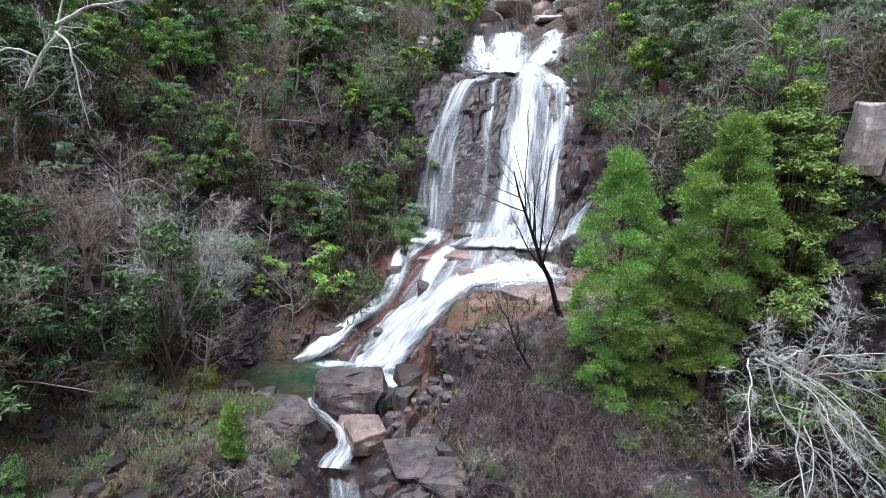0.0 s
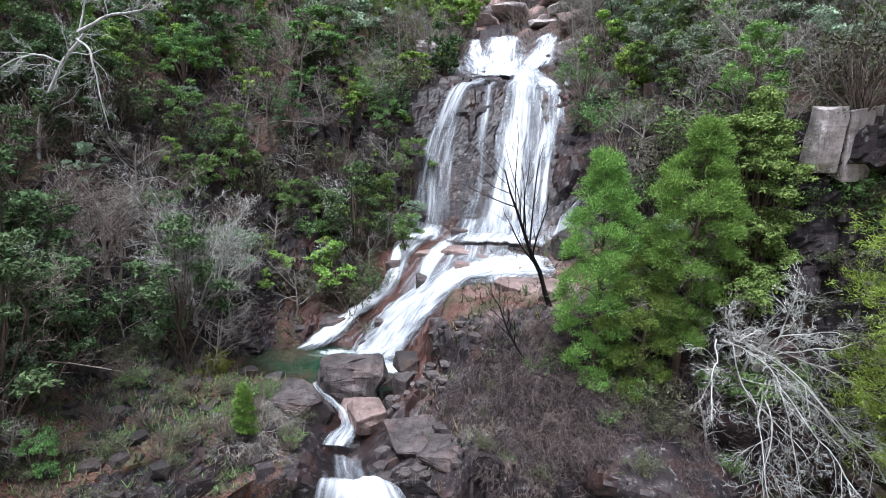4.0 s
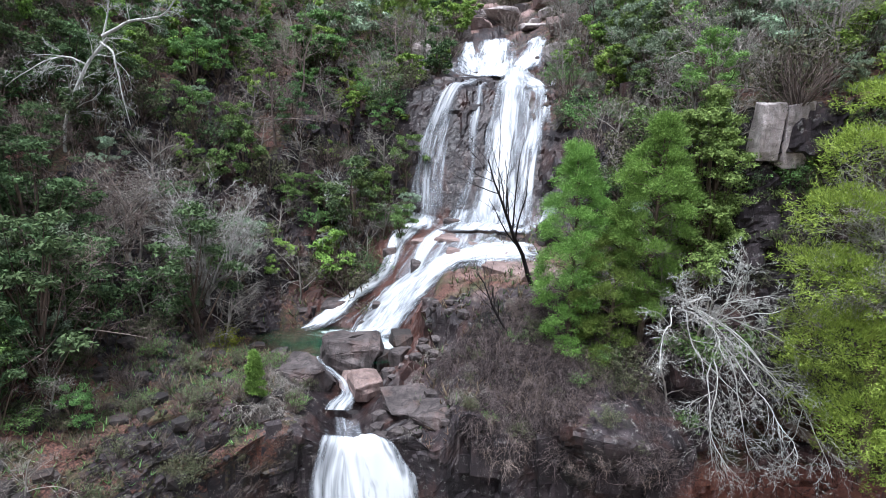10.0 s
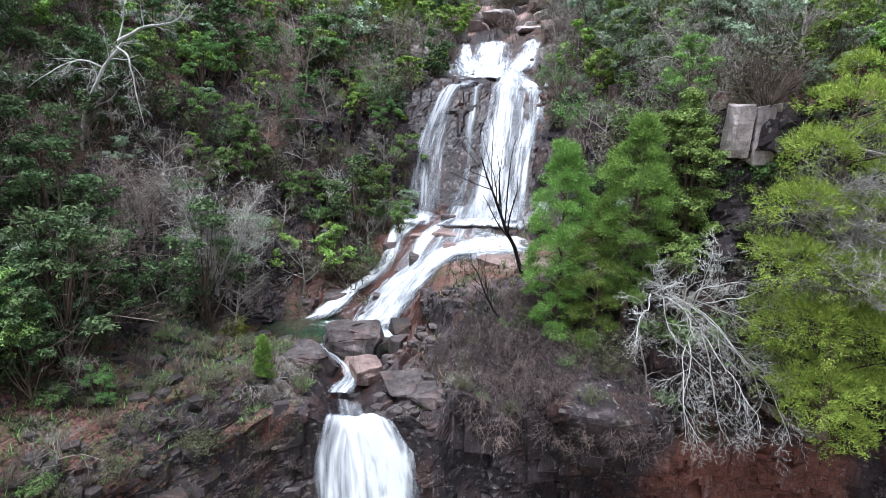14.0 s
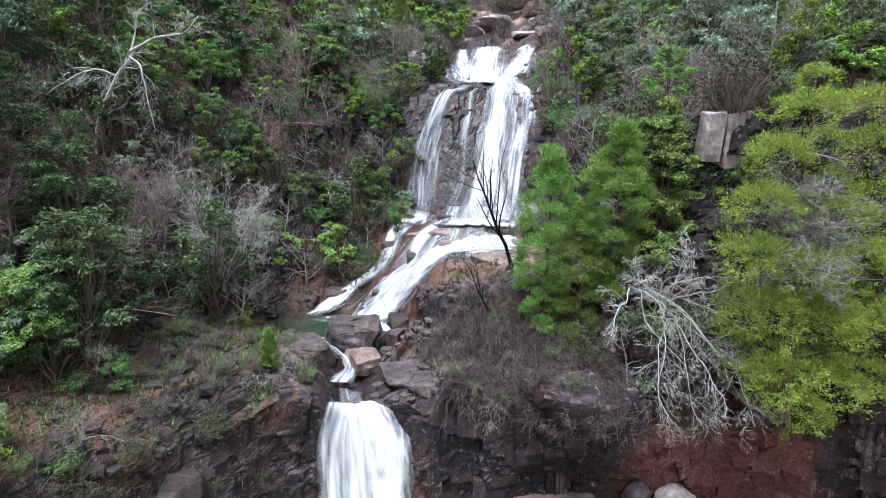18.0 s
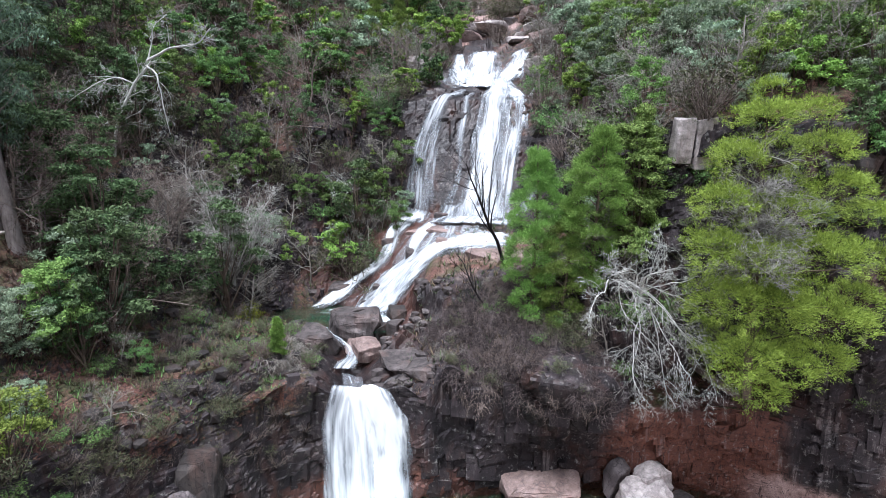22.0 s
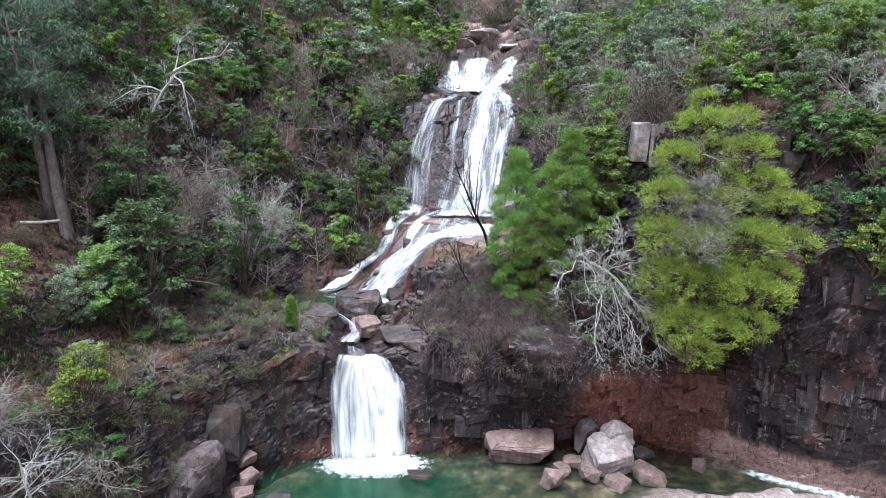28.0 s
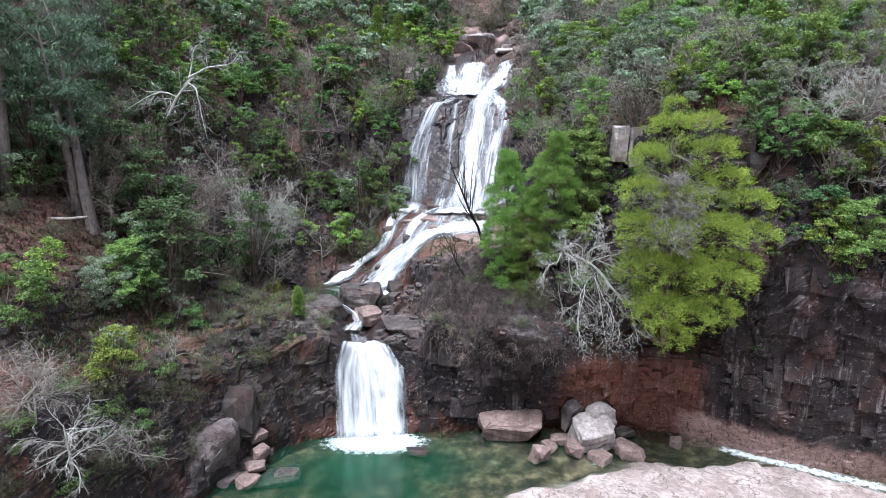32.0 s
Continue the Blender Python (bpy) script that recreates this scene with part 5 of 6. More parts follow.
# trees that stand out, one by one
place(feather_tree(201, 13.6, 2.7, 0.2, LEAF_MIMOSA, "dense fresh-green feathery mimosa on the cliff's edge", 34, 24, shape="column", clumps=40), 8.7, 26.2, 12.6)
place(feather_tree(202, 10.2, 2.3, 0.2, LEAF_MIMOSA, "dense fresh-green feathery mimosa on the cliff's edge", 26, 24, shape="column", clumps=40), 10.8, 24.8, 11.8, 1.0, 70)
place(feather_tree(203, 14.4, 2.35, 2.6, LEAF_MIMOSA, "tall conical green mimosa with a bare grey lower trunk", 36, 24, shape="column", clumps=40), 12.7, 24.4, 13.3)
place(broadleaf(204, 12.6, 2.9, 2.0, LEAF_FRESH, 720, 56, "light-green leafy tree beside the mimosas", 0.10, "dome", "cliff trees"), 15.8, 24.6, 17.0)
CUSHIONS = [(-0.4, 20.0, 0.9), (-0.9, 18.2, 1.5), (1.5, 18.4, 1.4), (2.6, 16.4, 1.7), (-2.3, 16.0, 1.6), (3.6, 14.2, 1.8), (-2.8, 13.4, 1.8), (0.6, 13.0, 1.5), (5.6, 12.6, 1.8), (-2.9, 10.6, 1.9), (6.5, 10.2, 1.6),
            (-0.6, 10.2, 2.0), (3.0, 10.4, 2.3), (-1.9, 7.4, 2.3), (1.2, 7.2, 2.2), (3.6, 6.6, 2.4), (5.4, 7.8, 1.7), (-1.2, 4.2, 2.2), (1.4, 3.8, 2.2), (3.9, 4.2, 1.7), (0.2, 2.0, 1.7)]
place(feather_tree(205, 20.6, 3.6, 1.0, LEAF_YELLOW, "big yellow-green mimosa with grey dead branches, hanging out from the cliff", 0, 26, 0.0, "", 72, "egg", 30, root=6.0, cushions=CUSHIONS), 20.7, 16.8, 9.8)


def dome_tree(seed, height, wide, mat, label, limbs=9):
    """A leafless tree that forks low into a broad dome of fine twigs."""
    rng = np.random.default_rng(seed)
    t = tree("bare_tree", label, "tree")
    tubes, twigs, tips = Tubes(), Tubes(), []
    tubes.add([(0, 0, -0.5), (0.1, 0, 0.6), (0.15, 0, 1.4)], [0.24, 0.19, 0.15], 8)
    piece("trunk", tubes.mesh("trunk", mat), t)
    for k in range(limbs):
        a, up = k * 2.4 + rng.uniform(-0.3, 0.3), rng.uniform(0.25, 1.0)
        d = (math.cos(a) * wide * (1.15 - 0.75 * up), math.sin(a) * wide * (1.15 - 0.75 * up), height * (0.30 + 0.62 * up))
        path = bend(rng, (0.15, 0, 0.6 + 0.7 * rng.uniform()), d, np.linalg.norm(d) * 0.92, 9, 0.10, (0, 0, -0.03))
        grow(rng, twigs, path, 0.095, 0.018, 0, [(1, 1, 0, 0, 0, 5), (11, 0.42, 0.75, 0.18, (0, 0, 0.02), 4), (8, 0.5, 0.8, 0.22, (0, 0, -0.02), 3), (7, 0.55, 0.8, 0.2, (0, 0, 0), 3)], tips)
    piece("crown", twigs.mesh("crown", mat), t)
    return t


def limb_tree(seed, mat, label, limbs, spec):
    """A leafless tree with long crooked limbs along the given lines."""
    rng = np.random.default_rng(seed)
    t = tree("bare_tree", label, "tree")
    twigs, tips = Tubes(), []
    for r0, r1, *points in limbs:
        key, fine = np.linspace(0, 1, len(points)), np.linspace(0, 1, 15)
        path = np.stack([pchip(key, [p[k] for p in points], fine) for k in range(3)], -1) + np.cumsum(rng.normal(0, 0.035, (15, 3)), 0)
        limb = Tubes()
        limb.add(path, np.linspace(r0, r1, 15), 6)
        piece("limb", limb.mesh("limb", mat), t)
        grow(rng, twigs, path, r0 * 0.6, r1 * 0.6, 0, spec, tips)
    piece("crown", twigs.mesh("crown", mat), t)
    return t


TWIG[0] = 0.014
place(dome_tree(301, 12.0, 5.6, BARK_DEAD, "grey leafless tree with a broad fine-twigged dome by the small pool", 11), -17.7, 34.2)
place(dome_tree(302, 8.0, 4.0, BARK_TWIG, "brownish leafless tree with a low fine-twigged crown by the small pool", 8), -22.4, 32.2)
TWIG[0] = 0.010
lean_spec = [(1, 1, 0, 0, 0, 7), (11, 0.55, 0.55, 0.1, (0, 0, 0.07), 4), (6, 0.5, 0.5, 0.15, (0, 0, 0.05), 3), (4, 0.5, 0.5, 0.18, (0, 0, 0.04), 3)]
place(bare_tree(303, 16.0, "charred black leafless tree leaning over the upper fall", BARK_DARK, lean_spec, "", (-0.28, -0.2, 1), 0.011), 7.8, 32.8, 15.9)
place(bare_tree(304, 7.0, "charred black crooked leafless tree above the bushes", BARK_DARK, lean_spec, "", (-0.5, 0, 1), 0.011), 5.6, 28.6)
hang = [(1, 1, 0, 0, 0, 6), (14, 0.75, 1.0, 0.16, (0, -0.03, -0.10), 5), (11, 0.5, 0.8, 0.2, (0, 0, -0.08), 4), (10, 0.5, 0.7, 0.22, (0, 0, -0.04), 3)]


def hanging_tree(seed, label, mat, stems, length, fan):
    """A leafless tree whose limbs arch out of the rock and hang down."""
    rng = np.random.default_rng(seed)
    t = tree("bare_tree", label, "tree")
    tubes, tips = Tubes(), []
    tubes.add(bend(rng, (0, 0.6, -0.5), (0, -0.4, 1), 2.0, 4, 0.05), np.linspace(0.20, 0.14, 5), 7)
    piece("trunk", tubes.mesh("trunk", mat), t)
    twigs = Tubes()
    for k in range(stems):
        side = -1 + 2 * (k + 0.5) / stems
        rising = k % 3 == 0
        d = (side * fan + rng.normal(0, 0.2), -0.6, rng.uniform(0.9, 1.5) if rising else rng.uniform(-0.9, 0.1))
        origin = [(0.2 * side, 0, 0.4), (-1.6 + 0.8 * side, 0.3, 1.2), (0.6 + 0.5 * side, 0.1, -0.8)][k % 3]
        path = bend(rng, origin, d, length * (rng.uniform(0.45, 0.7) if rising else rng.uniform(0.7, 1.1)), 13, 0.17, (0.012 * side, -0.01, -0.02 if rising else -0.06))
        grow(rng, twigs, path, 0.038, 0.013, 0, [(1, 1, 0, 0, 0, 6), (10, 0.40, 0.7, 0.2, (0, 0, -0.05), 4), (8, 0.5, 0.75, 0.24, (0, 0, -0.04), 3), (6, 0.5, 0.7, 0.2, (0, 0, -0.04), 3)], tips)
    piece("crown", twigs.mesh("crown", mat), t)
    return t


place(hanging_tree(310, "bleached white leafless tree hanging down over the cliff", BARK_WHITE, 17, 7.6, 0.95), 15.6, 21.5, 16.4)
crooked = [(1, 1, 0, 0, 0, 5), (14, 0.36, 0.8, 0.22, (0, -0.01, -0.05), 4), (8, 0.5, 0.8, 0.24, (0, 0, -0.03), 3), (6, 0.5, 0.7, 0.25, (0, 0, 0), 3)]
place(limb_tree(320, BARK_WHITE, "lichen-white leafless tree with long crooked limbs", [
    (0.13, 0.11, (-2.0, 0, -0.5), (-1.6, -0.2, 3), (-0.1, -0.3, 6.6), (2.2, -0.4, 9.6)),
    (0.13, 0.03, (2.2, -0.4, 9.6), (4.2, -0.5, 10.6), (6.8, -0.6, 11.1), (8.2, -0.6, 12.3)),
    (0.10, 0.02, (2.0, -0.4, 9.2), (3.2, -0.8, 8.2), (3.5, -0.9, 6.0), (3.9, -1.0, 3.2)),
    (0.08, 0.02, (0.7, -0.35, 7.6), (-0.4, -0.9, 8.0), (-1.8, -1.2, 7.6), (-4.4, -1.4, 6.0)),
    (0.07, 0.02, (2.2, -0.4, 9.6), (2.8, -0.2, 11.2), (3.2, -0.2, 12.4), (4.4, -0.2, 13.4))], crooked), -26.2, 35.2)
sprawl = [(1, 1, 0, 0, 0, 6), (10, 0.7, 0.95, 0.2, (0.0, -0.04, -0.06), 5), (9, 0.55, 0.8, 0.24, (0, 0, -0.03), 4), (8, 0.5, 0.8, 0.25, (0, 0, 0), 3)]
for k, (x, y, h, m) in enumerate([(-11.0, 48.5, 7.5, 1), (-8.6, 46.6, 6.0, 1), (-14.2, 49.0, 6.0, 0), (-32.0, 30.0, 8.0, 0), (-29.5, 27.5, 6.5, 0), (-34.5, 33.0, 8.0, 1), (-6.5, 54.0, 6.5, 0), (15.0, 60.0, 6.5, 0), (33.0, 19.6, 6.5, 1), (36.5, 20.0, 6.5, 1), (40.0, 30.0, 8.0, 1), (27.0, 46.0, 8.0, 0)]):
    place(bare_tree(330 + k, h, "grey leafless tree with sprawling drooping branches on the steep slope", BARK_WHITE if m else BARK_GREY, sprawl, "", (0.35 * math.cos(3 * k), -0.45, 0.8)), x, y)
for k, (x, y, h) in enumerate([(-20.6, 6.6, 6.5), (-19.2, 9.6, 5.0), (-22.5, 5.0, 6.0)]):
    place(bare_tree(321 + k, h, "grey lichen-covered leafless tree leaning out over the bank", BARK_WHITE if k == 0 else BARK_GREY, hang, "", (0.5, -0.35, 0.8)), x, y)


def eucalyptus(seed, height, label):
    rng = np.random.default_rng(seed)
    t = tree("eucalyptus", label, "tree", "eucalyptus trees")
    tubes = Tubes()
    stem = bend(rng, (0, 0, -0.5), (-0.06, 0, 1), height, 10, 0.025)
    tubes.add(stem, np.linspace(height * 0.028, 0.06, len(stem)), 9)
    trunk = piece("trunk", tubes.mesh("trunk", BARK_EUC), t)
    pts = []
    for k in range(20):
        i = int(rng.integers(4, 10))
        a = rng.uniform(0, 6.283)
        tip = stem[i] + np.array((math.cos(a), math.sin(a), rng.uniform(0.5, 1.1))) * rng.uniform(1.6, 4.0)
        limb = Tubes()
        limb.add([stem[i], (stem[i] + tip) / 2 + (0, 0, -0.15), tip], [0.09, 0.05, 0.015], 5)
        piece("limb", limb.mesh("limb", BARK_EUC), trunk)
        pts += [stem[i] + (tip - stem[i]) * rng.uniform(0.55, 1.1) + rng.normal(0, 0.7, 3) * (1, 1, 0.4) for _ in range(14)]
    piece("crown", leaves(rng, pts, 38, 0.75, 0.14, LEAF_GUM, "crown", 0.4, 0.5, 0.35), t)
    return t


euc = place(eucalyptus(401, 19.0, "tall eucalyptus with peeling grey trunk and drooping dull-green crown"), -28.2, 23.0)
for x, y, s, a in [(-29.6, 23.4, 0.85, 100), (-33.5, 20.5, 1.0, 200), (-38.0, 28.0, 1.1, 30), (-44.0, 24.0, 1.15, 160), (-36.0, 36.0, 0.95, 250), (-50.0, 36.0, 1.1, 70)]:
    copy_thing(euc, stand(euc, x, y, None, s, a))

# kinds that repeat over the hillside
EVERGREENS = [broadleaf(500 + k, h, w, lo, mat, cl, per, lab, sz) for k, (h, w, lo, mat, cl, per, sz, lab) in enumerate([
    (5.0, 2.3, 0.6, LEAF_DARK, 135, 28, 0.112, "dark evergreen tree among leafless undergrowth"),
    (6.8, 2.4, 1.3, LEAF_DARK, 150, 28, 0.112, "dark evergreen tree among leafless undergrowth"),
    (4.6, 2.1, 0.5, LEAF_MID, 130, 28, 0.112, "mid-green evergreen tree on the wooded slope"),
    (7.2, 2.5, 1.5, LEAF_MID, 150, 28, 0.112, "mid-green evergreen tree on the wooded slope"),
    (4.0, 1.9, 0.4, LEAF_BRIGHT, 120, 28, 0.112, "bright green leafy young tree"),
    (6.0, 2.7, 0.8, LEAF_EUC, 140, 28, 0.112, "dull grey-green evergreen tree on the slope")])]
BARES = [bare_tree(600 + k, h, lab, mat) for k, (h, mat, lab) in enumerate([
    (7.0, BARK_GREY, "grey leafless tree on the wooded slope"), (5.5, BARK_GREY, "grey leafless tree on the wooded slope"),
    (8.5, BARK_TWIG, "brownish leafless tree on the wooded slope"), (5.0, BARK_TWIG, "brownish leafless tree on the wooded slope")])]
SHRUBS = [shrub(700 + k, h, w, mat, lab, st, cl, 10, sz) for k, (h, w, mat, st, cl, sz, lab) in enumerate([
    (1.9, 1.3, LEAF_HEATH, 26, 120, 0.10, "olive-brown heath shrub on the slope"), (1.5, 1.2, LEAF_DRY, 60, 0, 0.1, "leafless brown twiggy shrub"),
    (2.4, 1.5, LEAF_DRY, 70, 0, 0.1, "leafless brown twiggy shrub"), (1.6, 1.3, LEAF_MID, 22, 140, 0.10, "low green shrub on the slope"),
    (2.2, 1.5, LEAF_DARK, 22, 140, 0.105, "low dark green shrub on the slope")])]


def tangle(seed, height, wide, mat):
    """A mound of fine stems that arch over and hang down, with short drooping twigs."""
    rng = np.random.default_rng(seed)
    t = tree("tangle", "leafless tangle of drooping stems", "shrub")
    tubes = Tubes()
    s = np.linspace(0, 1, 6)[:, None]
    for _ in range(42):
        a, f = rng.uniform(0, 6.283), rng.uniform(0.35, 1.1)
        out = np.array((math.cos(a), math.sin(a), 0))
        base = np.array((*rng.normal(0, 0.22 * wide, 2), -0.15))
        path = base + out * wide * f * s + np.array((0, 0, 1.0)) * height * f * (2.2 * s - 2.6 * s ** 2) + np.cumsum(rng.normal(0, 0.10, (6, 3)), 0)
        tubes.add(path, np.linspace(0.017, 0.007, 6), 3)
        for k in range(8):
            q = rng.uniform(0.25, 1) * 4.99
            i = int(q)
            p = path[i] * (1 - q + i) + path[i + 1] * (q - i)
            e = p + (path[i + 1] - path[i]) * rng.uniform(0.2, 1.0) + rng.normal(0, 0.22, 3) + (0, 0, -rng.uniform(0.0, 0.25))
            tubes.spike(p, e, 0.010)
    piece("crown", tubes.mesh("crown", mat), t)
    return t


THICKET = [tangle(710 + k, h, w, m) for k, (h, w, m) in enumerate([(1.0, 1.1, BARK_THICKET), (1.3, 1.4, BARK_THICKET), (0.9, 1.2, BARK_TWIG), (0.7, 0.8, BARK_GREY)])]
USED = set()


def spread(kind, x, y, scale, turn, z=None, lean=0.0):
    m = stand(kind, x, y, z, scale, turn, lean)
    if kind.name in USED:
        return copy_thing(kind, m)
    USED.add(kind.name)
    kind.matrix_basis = m
    return kind


def in_stream(x, y):
    if y < 42:
        mid, w = (-5.5, 4.5) if y < 33 else (-6.0 + 0.5 * max(0, y - 37), 7.5)
    elif y < 56:
        mid, w = 5.0, 7.4
    else:
        mid, w = 7.5 + 0.15 * (y - 56), 7.0 if y < 79 else 5.5
    return abs(x - mid) < w


# greens that stand out near the camera, with fine leaves
NEARBY = [broadleaf(540 + k, h, w, lo, mat, cl, per + 12, lab, 0.085, "round", "bank trees") for k, (h, w, lo, mat, cl, per, lab) in enumerate([
    (5.2, 2.0, 0.5, LEAF_BRIGHT, 150, 24, "bright green leafy tree rooted on the bank"),
    (4.6, 2.0, 0.4, LEAF_MID, 155, 24, "mid-green leafy tree rooted on the bank"),
    (5.0, 2.2, 0.5, LEAF_EUC, 200, 28, "grey-green bushy tree rooted on the bank"),
    (5.4, 2.3, 0.5, LEAF_FRESH, 260, 30, "fresh light-green leafy tree on the cliff's rim")])]
for k, x, y, s in [(3, -22.4, 18.5, 1.08), (0, -19.8, 10.5, 1.05), (1, -25.0, 9.5, 1.15), (0, -25.5, 12.5, 1.1), (2, -23.5, 16.5, 0.9), (1, -22.0, 19.5, 0.9), (2, -22.0, 22.5, 0.9), (2, -21.0, 13.0, 0.6), (1, -28.5, 10.5, 1.0),
                   (1, 32.6, 17.4, 1.15), (0, 35.6, 16.8, 1.1), (1, 30.0, 19.2, 1.0), (2, 29.5, 20.5, 1.0), (2, 17.0, 25.8, 0.7), (0, 23.5, 24.0, 1.1), (0, 26.0, 25.0, 1.15), (1, 29.0, 25.0, 1.1), (1, 17.5, 36.0, 1.1), (1, 17.6, 40.5, 1.2), (2, 18.0, 44.0, 1.3), (2, 18.5, 50.0, 1.3), (2, 22.0, 22.6, 0.5), (3, 28.7, 26.0, 0.9), (3, 24.0, 29.0, 0.9), (3, 31.0, 23.5, 1.0), (3, 35.0, 24.0, 1.1), (3, 38.0, 28.0, 1.2), (2, 27.0, 33.0, 1.2), (3, 33.0, 31.0, 1.2), (2, 21.0, 33.0, 1.2), (2, 36.0, 35.0, 1.3), (3, 41.0, 22.0, 1.1), (2, 19.5, 40.0, 1.3), (3, 30.0, 40.0, 1.3), (2, 24.5, 38.0, 1.2), (0, 32.0, 15.4, 1.0), (3, 33.5, 14.6, 0.9)]:
    spread(NEARBY[k], x, y, s, 57 * x)
for k in range(22):
    x, y = 17 + (k * 7.3) % 27, 27 + (k * 4.7) % 24
    spread(NEARBY[(3, 2, 3, 0)[k % 4]], x, y, 0.8 + 0.06 * (k % 7), 41 * k)
for k, x, y, s in [(0, 32.0, 20.0, 1.0), (0, 36.0, 19.5, 1.1), (1, 34.0, 17.0, 1.0), (2, 40.0, 22.0, 1.2), (1, -22.0, 6.0, 0.9), (2, -24.0, 28.0, 1.0), (0, -22.0, 33.0, 1.1), (3, -9.5, 44.0, 0.9), (1, -14.5, 47.0, 1.0)]:
    spread(BARES[k], x, y, s, 91 * x)

rng = np.random.default_rng(77)
TWIG[0] = 0.022
FAR_KINDS = {k.name: m for k, m in zip(EVERGREENS + BARES, [
    broadleaf(560 + k, h, w, 0.6, mat, 104, 20, "distant evergreen tree", 0.19) for k, (h, w, mat) in enumerate([(5.0, 2.3, LEAF_DARK), (6.8, 2.4, LEAF_DARK), (4.6, 2.1, LEAF_MID), (7.2, 2.5, LEAF_MID), (4.0, 1.9, LEAF_BRIGHT), (6.0, 2.7, LEAF_EUC)])]
    + [bare_tree(570 + k, h, "distant leafless tree", m, [(1, 1, 0, 0, 0, 4), (9, 0.72, 1.0, 0.18, (0, 0, 0.02), 3), (9, 0.7, 0.8, 0.22, (0, 0, 0.0), 3)]) for k, (h, m) in enumerate([(7.0, BARK_GREY), (5.5, BARK_GREY), (8.5, BARK_TWIG), (5.0, BARK_TWIG)])])}
TWIG[0] = 0.010
SPOTS, FAR = [], []
placed = 0
for _ in range(30000):
    if placed >= 900:
        break
    y = 8 + 122 * rng.uniform() ** 1.15
    x = rng.uniform(-1, 1) * (0.86 * (y + 25) + 3) + 1.5
    if in_stream(x, y) or (-15.5 < x < 9 and y < 41) or (-2 < x < 13.5 and y < 56) or (x > 8 and y < 22.5) or (x < -8 and y < 30 and x > -21) or (x < -20 and y < 18):
        continue
    z = ground(x, y)
    if z > 27.5 + 0.27 * (y + 23.6):
        continue
    if z < 9 or (-32 < x < -23 and 13 < y < 23):
        continue
    near = 1.0 + 0.012 * y
    if any((x - a) ** 2 + (y - b) ** 2 < near ** 2 for a, b in SPOTS):
        continue
    SPOTS.append((x, y))
    r = rng.uniform()
    patch = math.sin(x * 0.21 + 1.3) + math.sin(y * 0.17 + x * 0.05)
    dim = x < -16 and y < 40
    if r < (0.41 if x < 12 else 0.40) - (0.05 if y > 60 else 0) + 0.10 * patch:
        kind = EVERGREENS[rng.choice([0, 0, 1, 1, 5] if dim else [0, 1, 2, 2, 3, 4, 4, 4, 5] if x < 12 else [4, 4, 4, 5, 5, 5, 5])]
        s = rng.uniform(0.6, 1.25)
    elif r < 0.74:
        kind, s = BARES[rng.integers(0, 4 if x < 12 else 2)], rng.uniform(0.6, 1.15)
    else:
        kind, s = SHRUBS[rng.choice([0, 1, 2, 3, 3, 4] if x < 12 else [0, 0, 1, 2, 3])], rng.uniform(0.9, 1.6)
    s, turn = s * (1.0 + 0.005 * max(0, y - 40)), rng.uniform(0, 360)
    if y > (44 if kind in SHRUBS else 52 if kind in EVERGREENS else 62):
        FAR.append((FAR_KINDS.get(kind.name, kind), pose(x, y, z - 0.1, 0, 0, turn) @ Matrix.Scale(s, 4)))
    else:
        spread(kind, x, y, s, turn, z - 0.1)
    placed += 1


def joined(name, label, category, crowd):
    """Plants too many to tell apart: one mesh for each kind of surface."""
    heaps = {}
    for kind, m in crowd:
        for ob in kind.children:
            me = ob.data
            co = np.empty(len(me.vertices) * 3, np.float32)
            me.vertices.foreach_get("co", co)
            co = co.reshape(-1, 3) @ np.array(m.to_3x3()).T + np.array(m.translation)
            idx = np.empty(len(me.loops), np.int32)
            me.loops.foreach_get("vertex_index", idx)
            k = len(me.loops) // len(me.polygons)
            idx = idx.reshape(-1, k)
            idx = idx if k == 3 else np.concatenate([idx[:, [0, 1, 2]], idx[:, [0, 2, 3]]])
            heap = heaps.setdefault(me.materials[0].name, ([], [], [0], me.materials[0]))
            heap[0].append(co)
            heap[1].append(idx + heap[2][0])
            heap[2][0] += len(co)
    for vs, fs, _, mat in heaps.values():
        tagged(new(name, mesh_of(name, np.concatenate(vs), np.concatenate(fs), mat)), label, category, kind="stuff")


joined("far_woods", "distant evergreen and leafless woodland on the upper slope", "woodland", FAR)
for ob in FAR_KINDS.values():
    for c in list(ob.children):
        bpy.data.objects.remove(c)
    bpy.data.objects.remove(ob)
# the thicket of leafless stems on the rock below the cascade
CROWD = []
for _ in range(100):
    cx, cy = rng.uniform(1.6, 10.2), rng.uniform(22.9, 30.2)
    if cx < 3.4 and cy < 26.5:
        continue
    dead = rng.choice([0, 0, 1, 1, 2])
    for _ in range(rng.integers(2, 5)):
        x, y = cx + rng.normal(0, 0.55), cy + rng.normal(0, 0.55)
        CROWD.append((THICKET[dead], stand(None, x, y, None, rng.uniform(0.65, 1.15), rng.uniform(0, 360), rng.uniform(5, 35))))
for _ in range(26):
    x, y = rng.uniform(-2.5, 6), rng.uniform(24, 31)
    CROWD.append((THICKET[3], stand(None, x, y, None, rng.uniform(0.5, 0.9), rng.uniform(0, 360), rng.uniform(5, 30))))
for _ in range(16):
    x, y = rng.uniform(-11.5, -8.6), rng.uniform(23.8, 30)
    CROWD.append((THICKET[3], stand(None, x, y, None, rng.uniform(0.7, 1.4), rng.uniform(0, 360), rng.uniform(5, 30))))
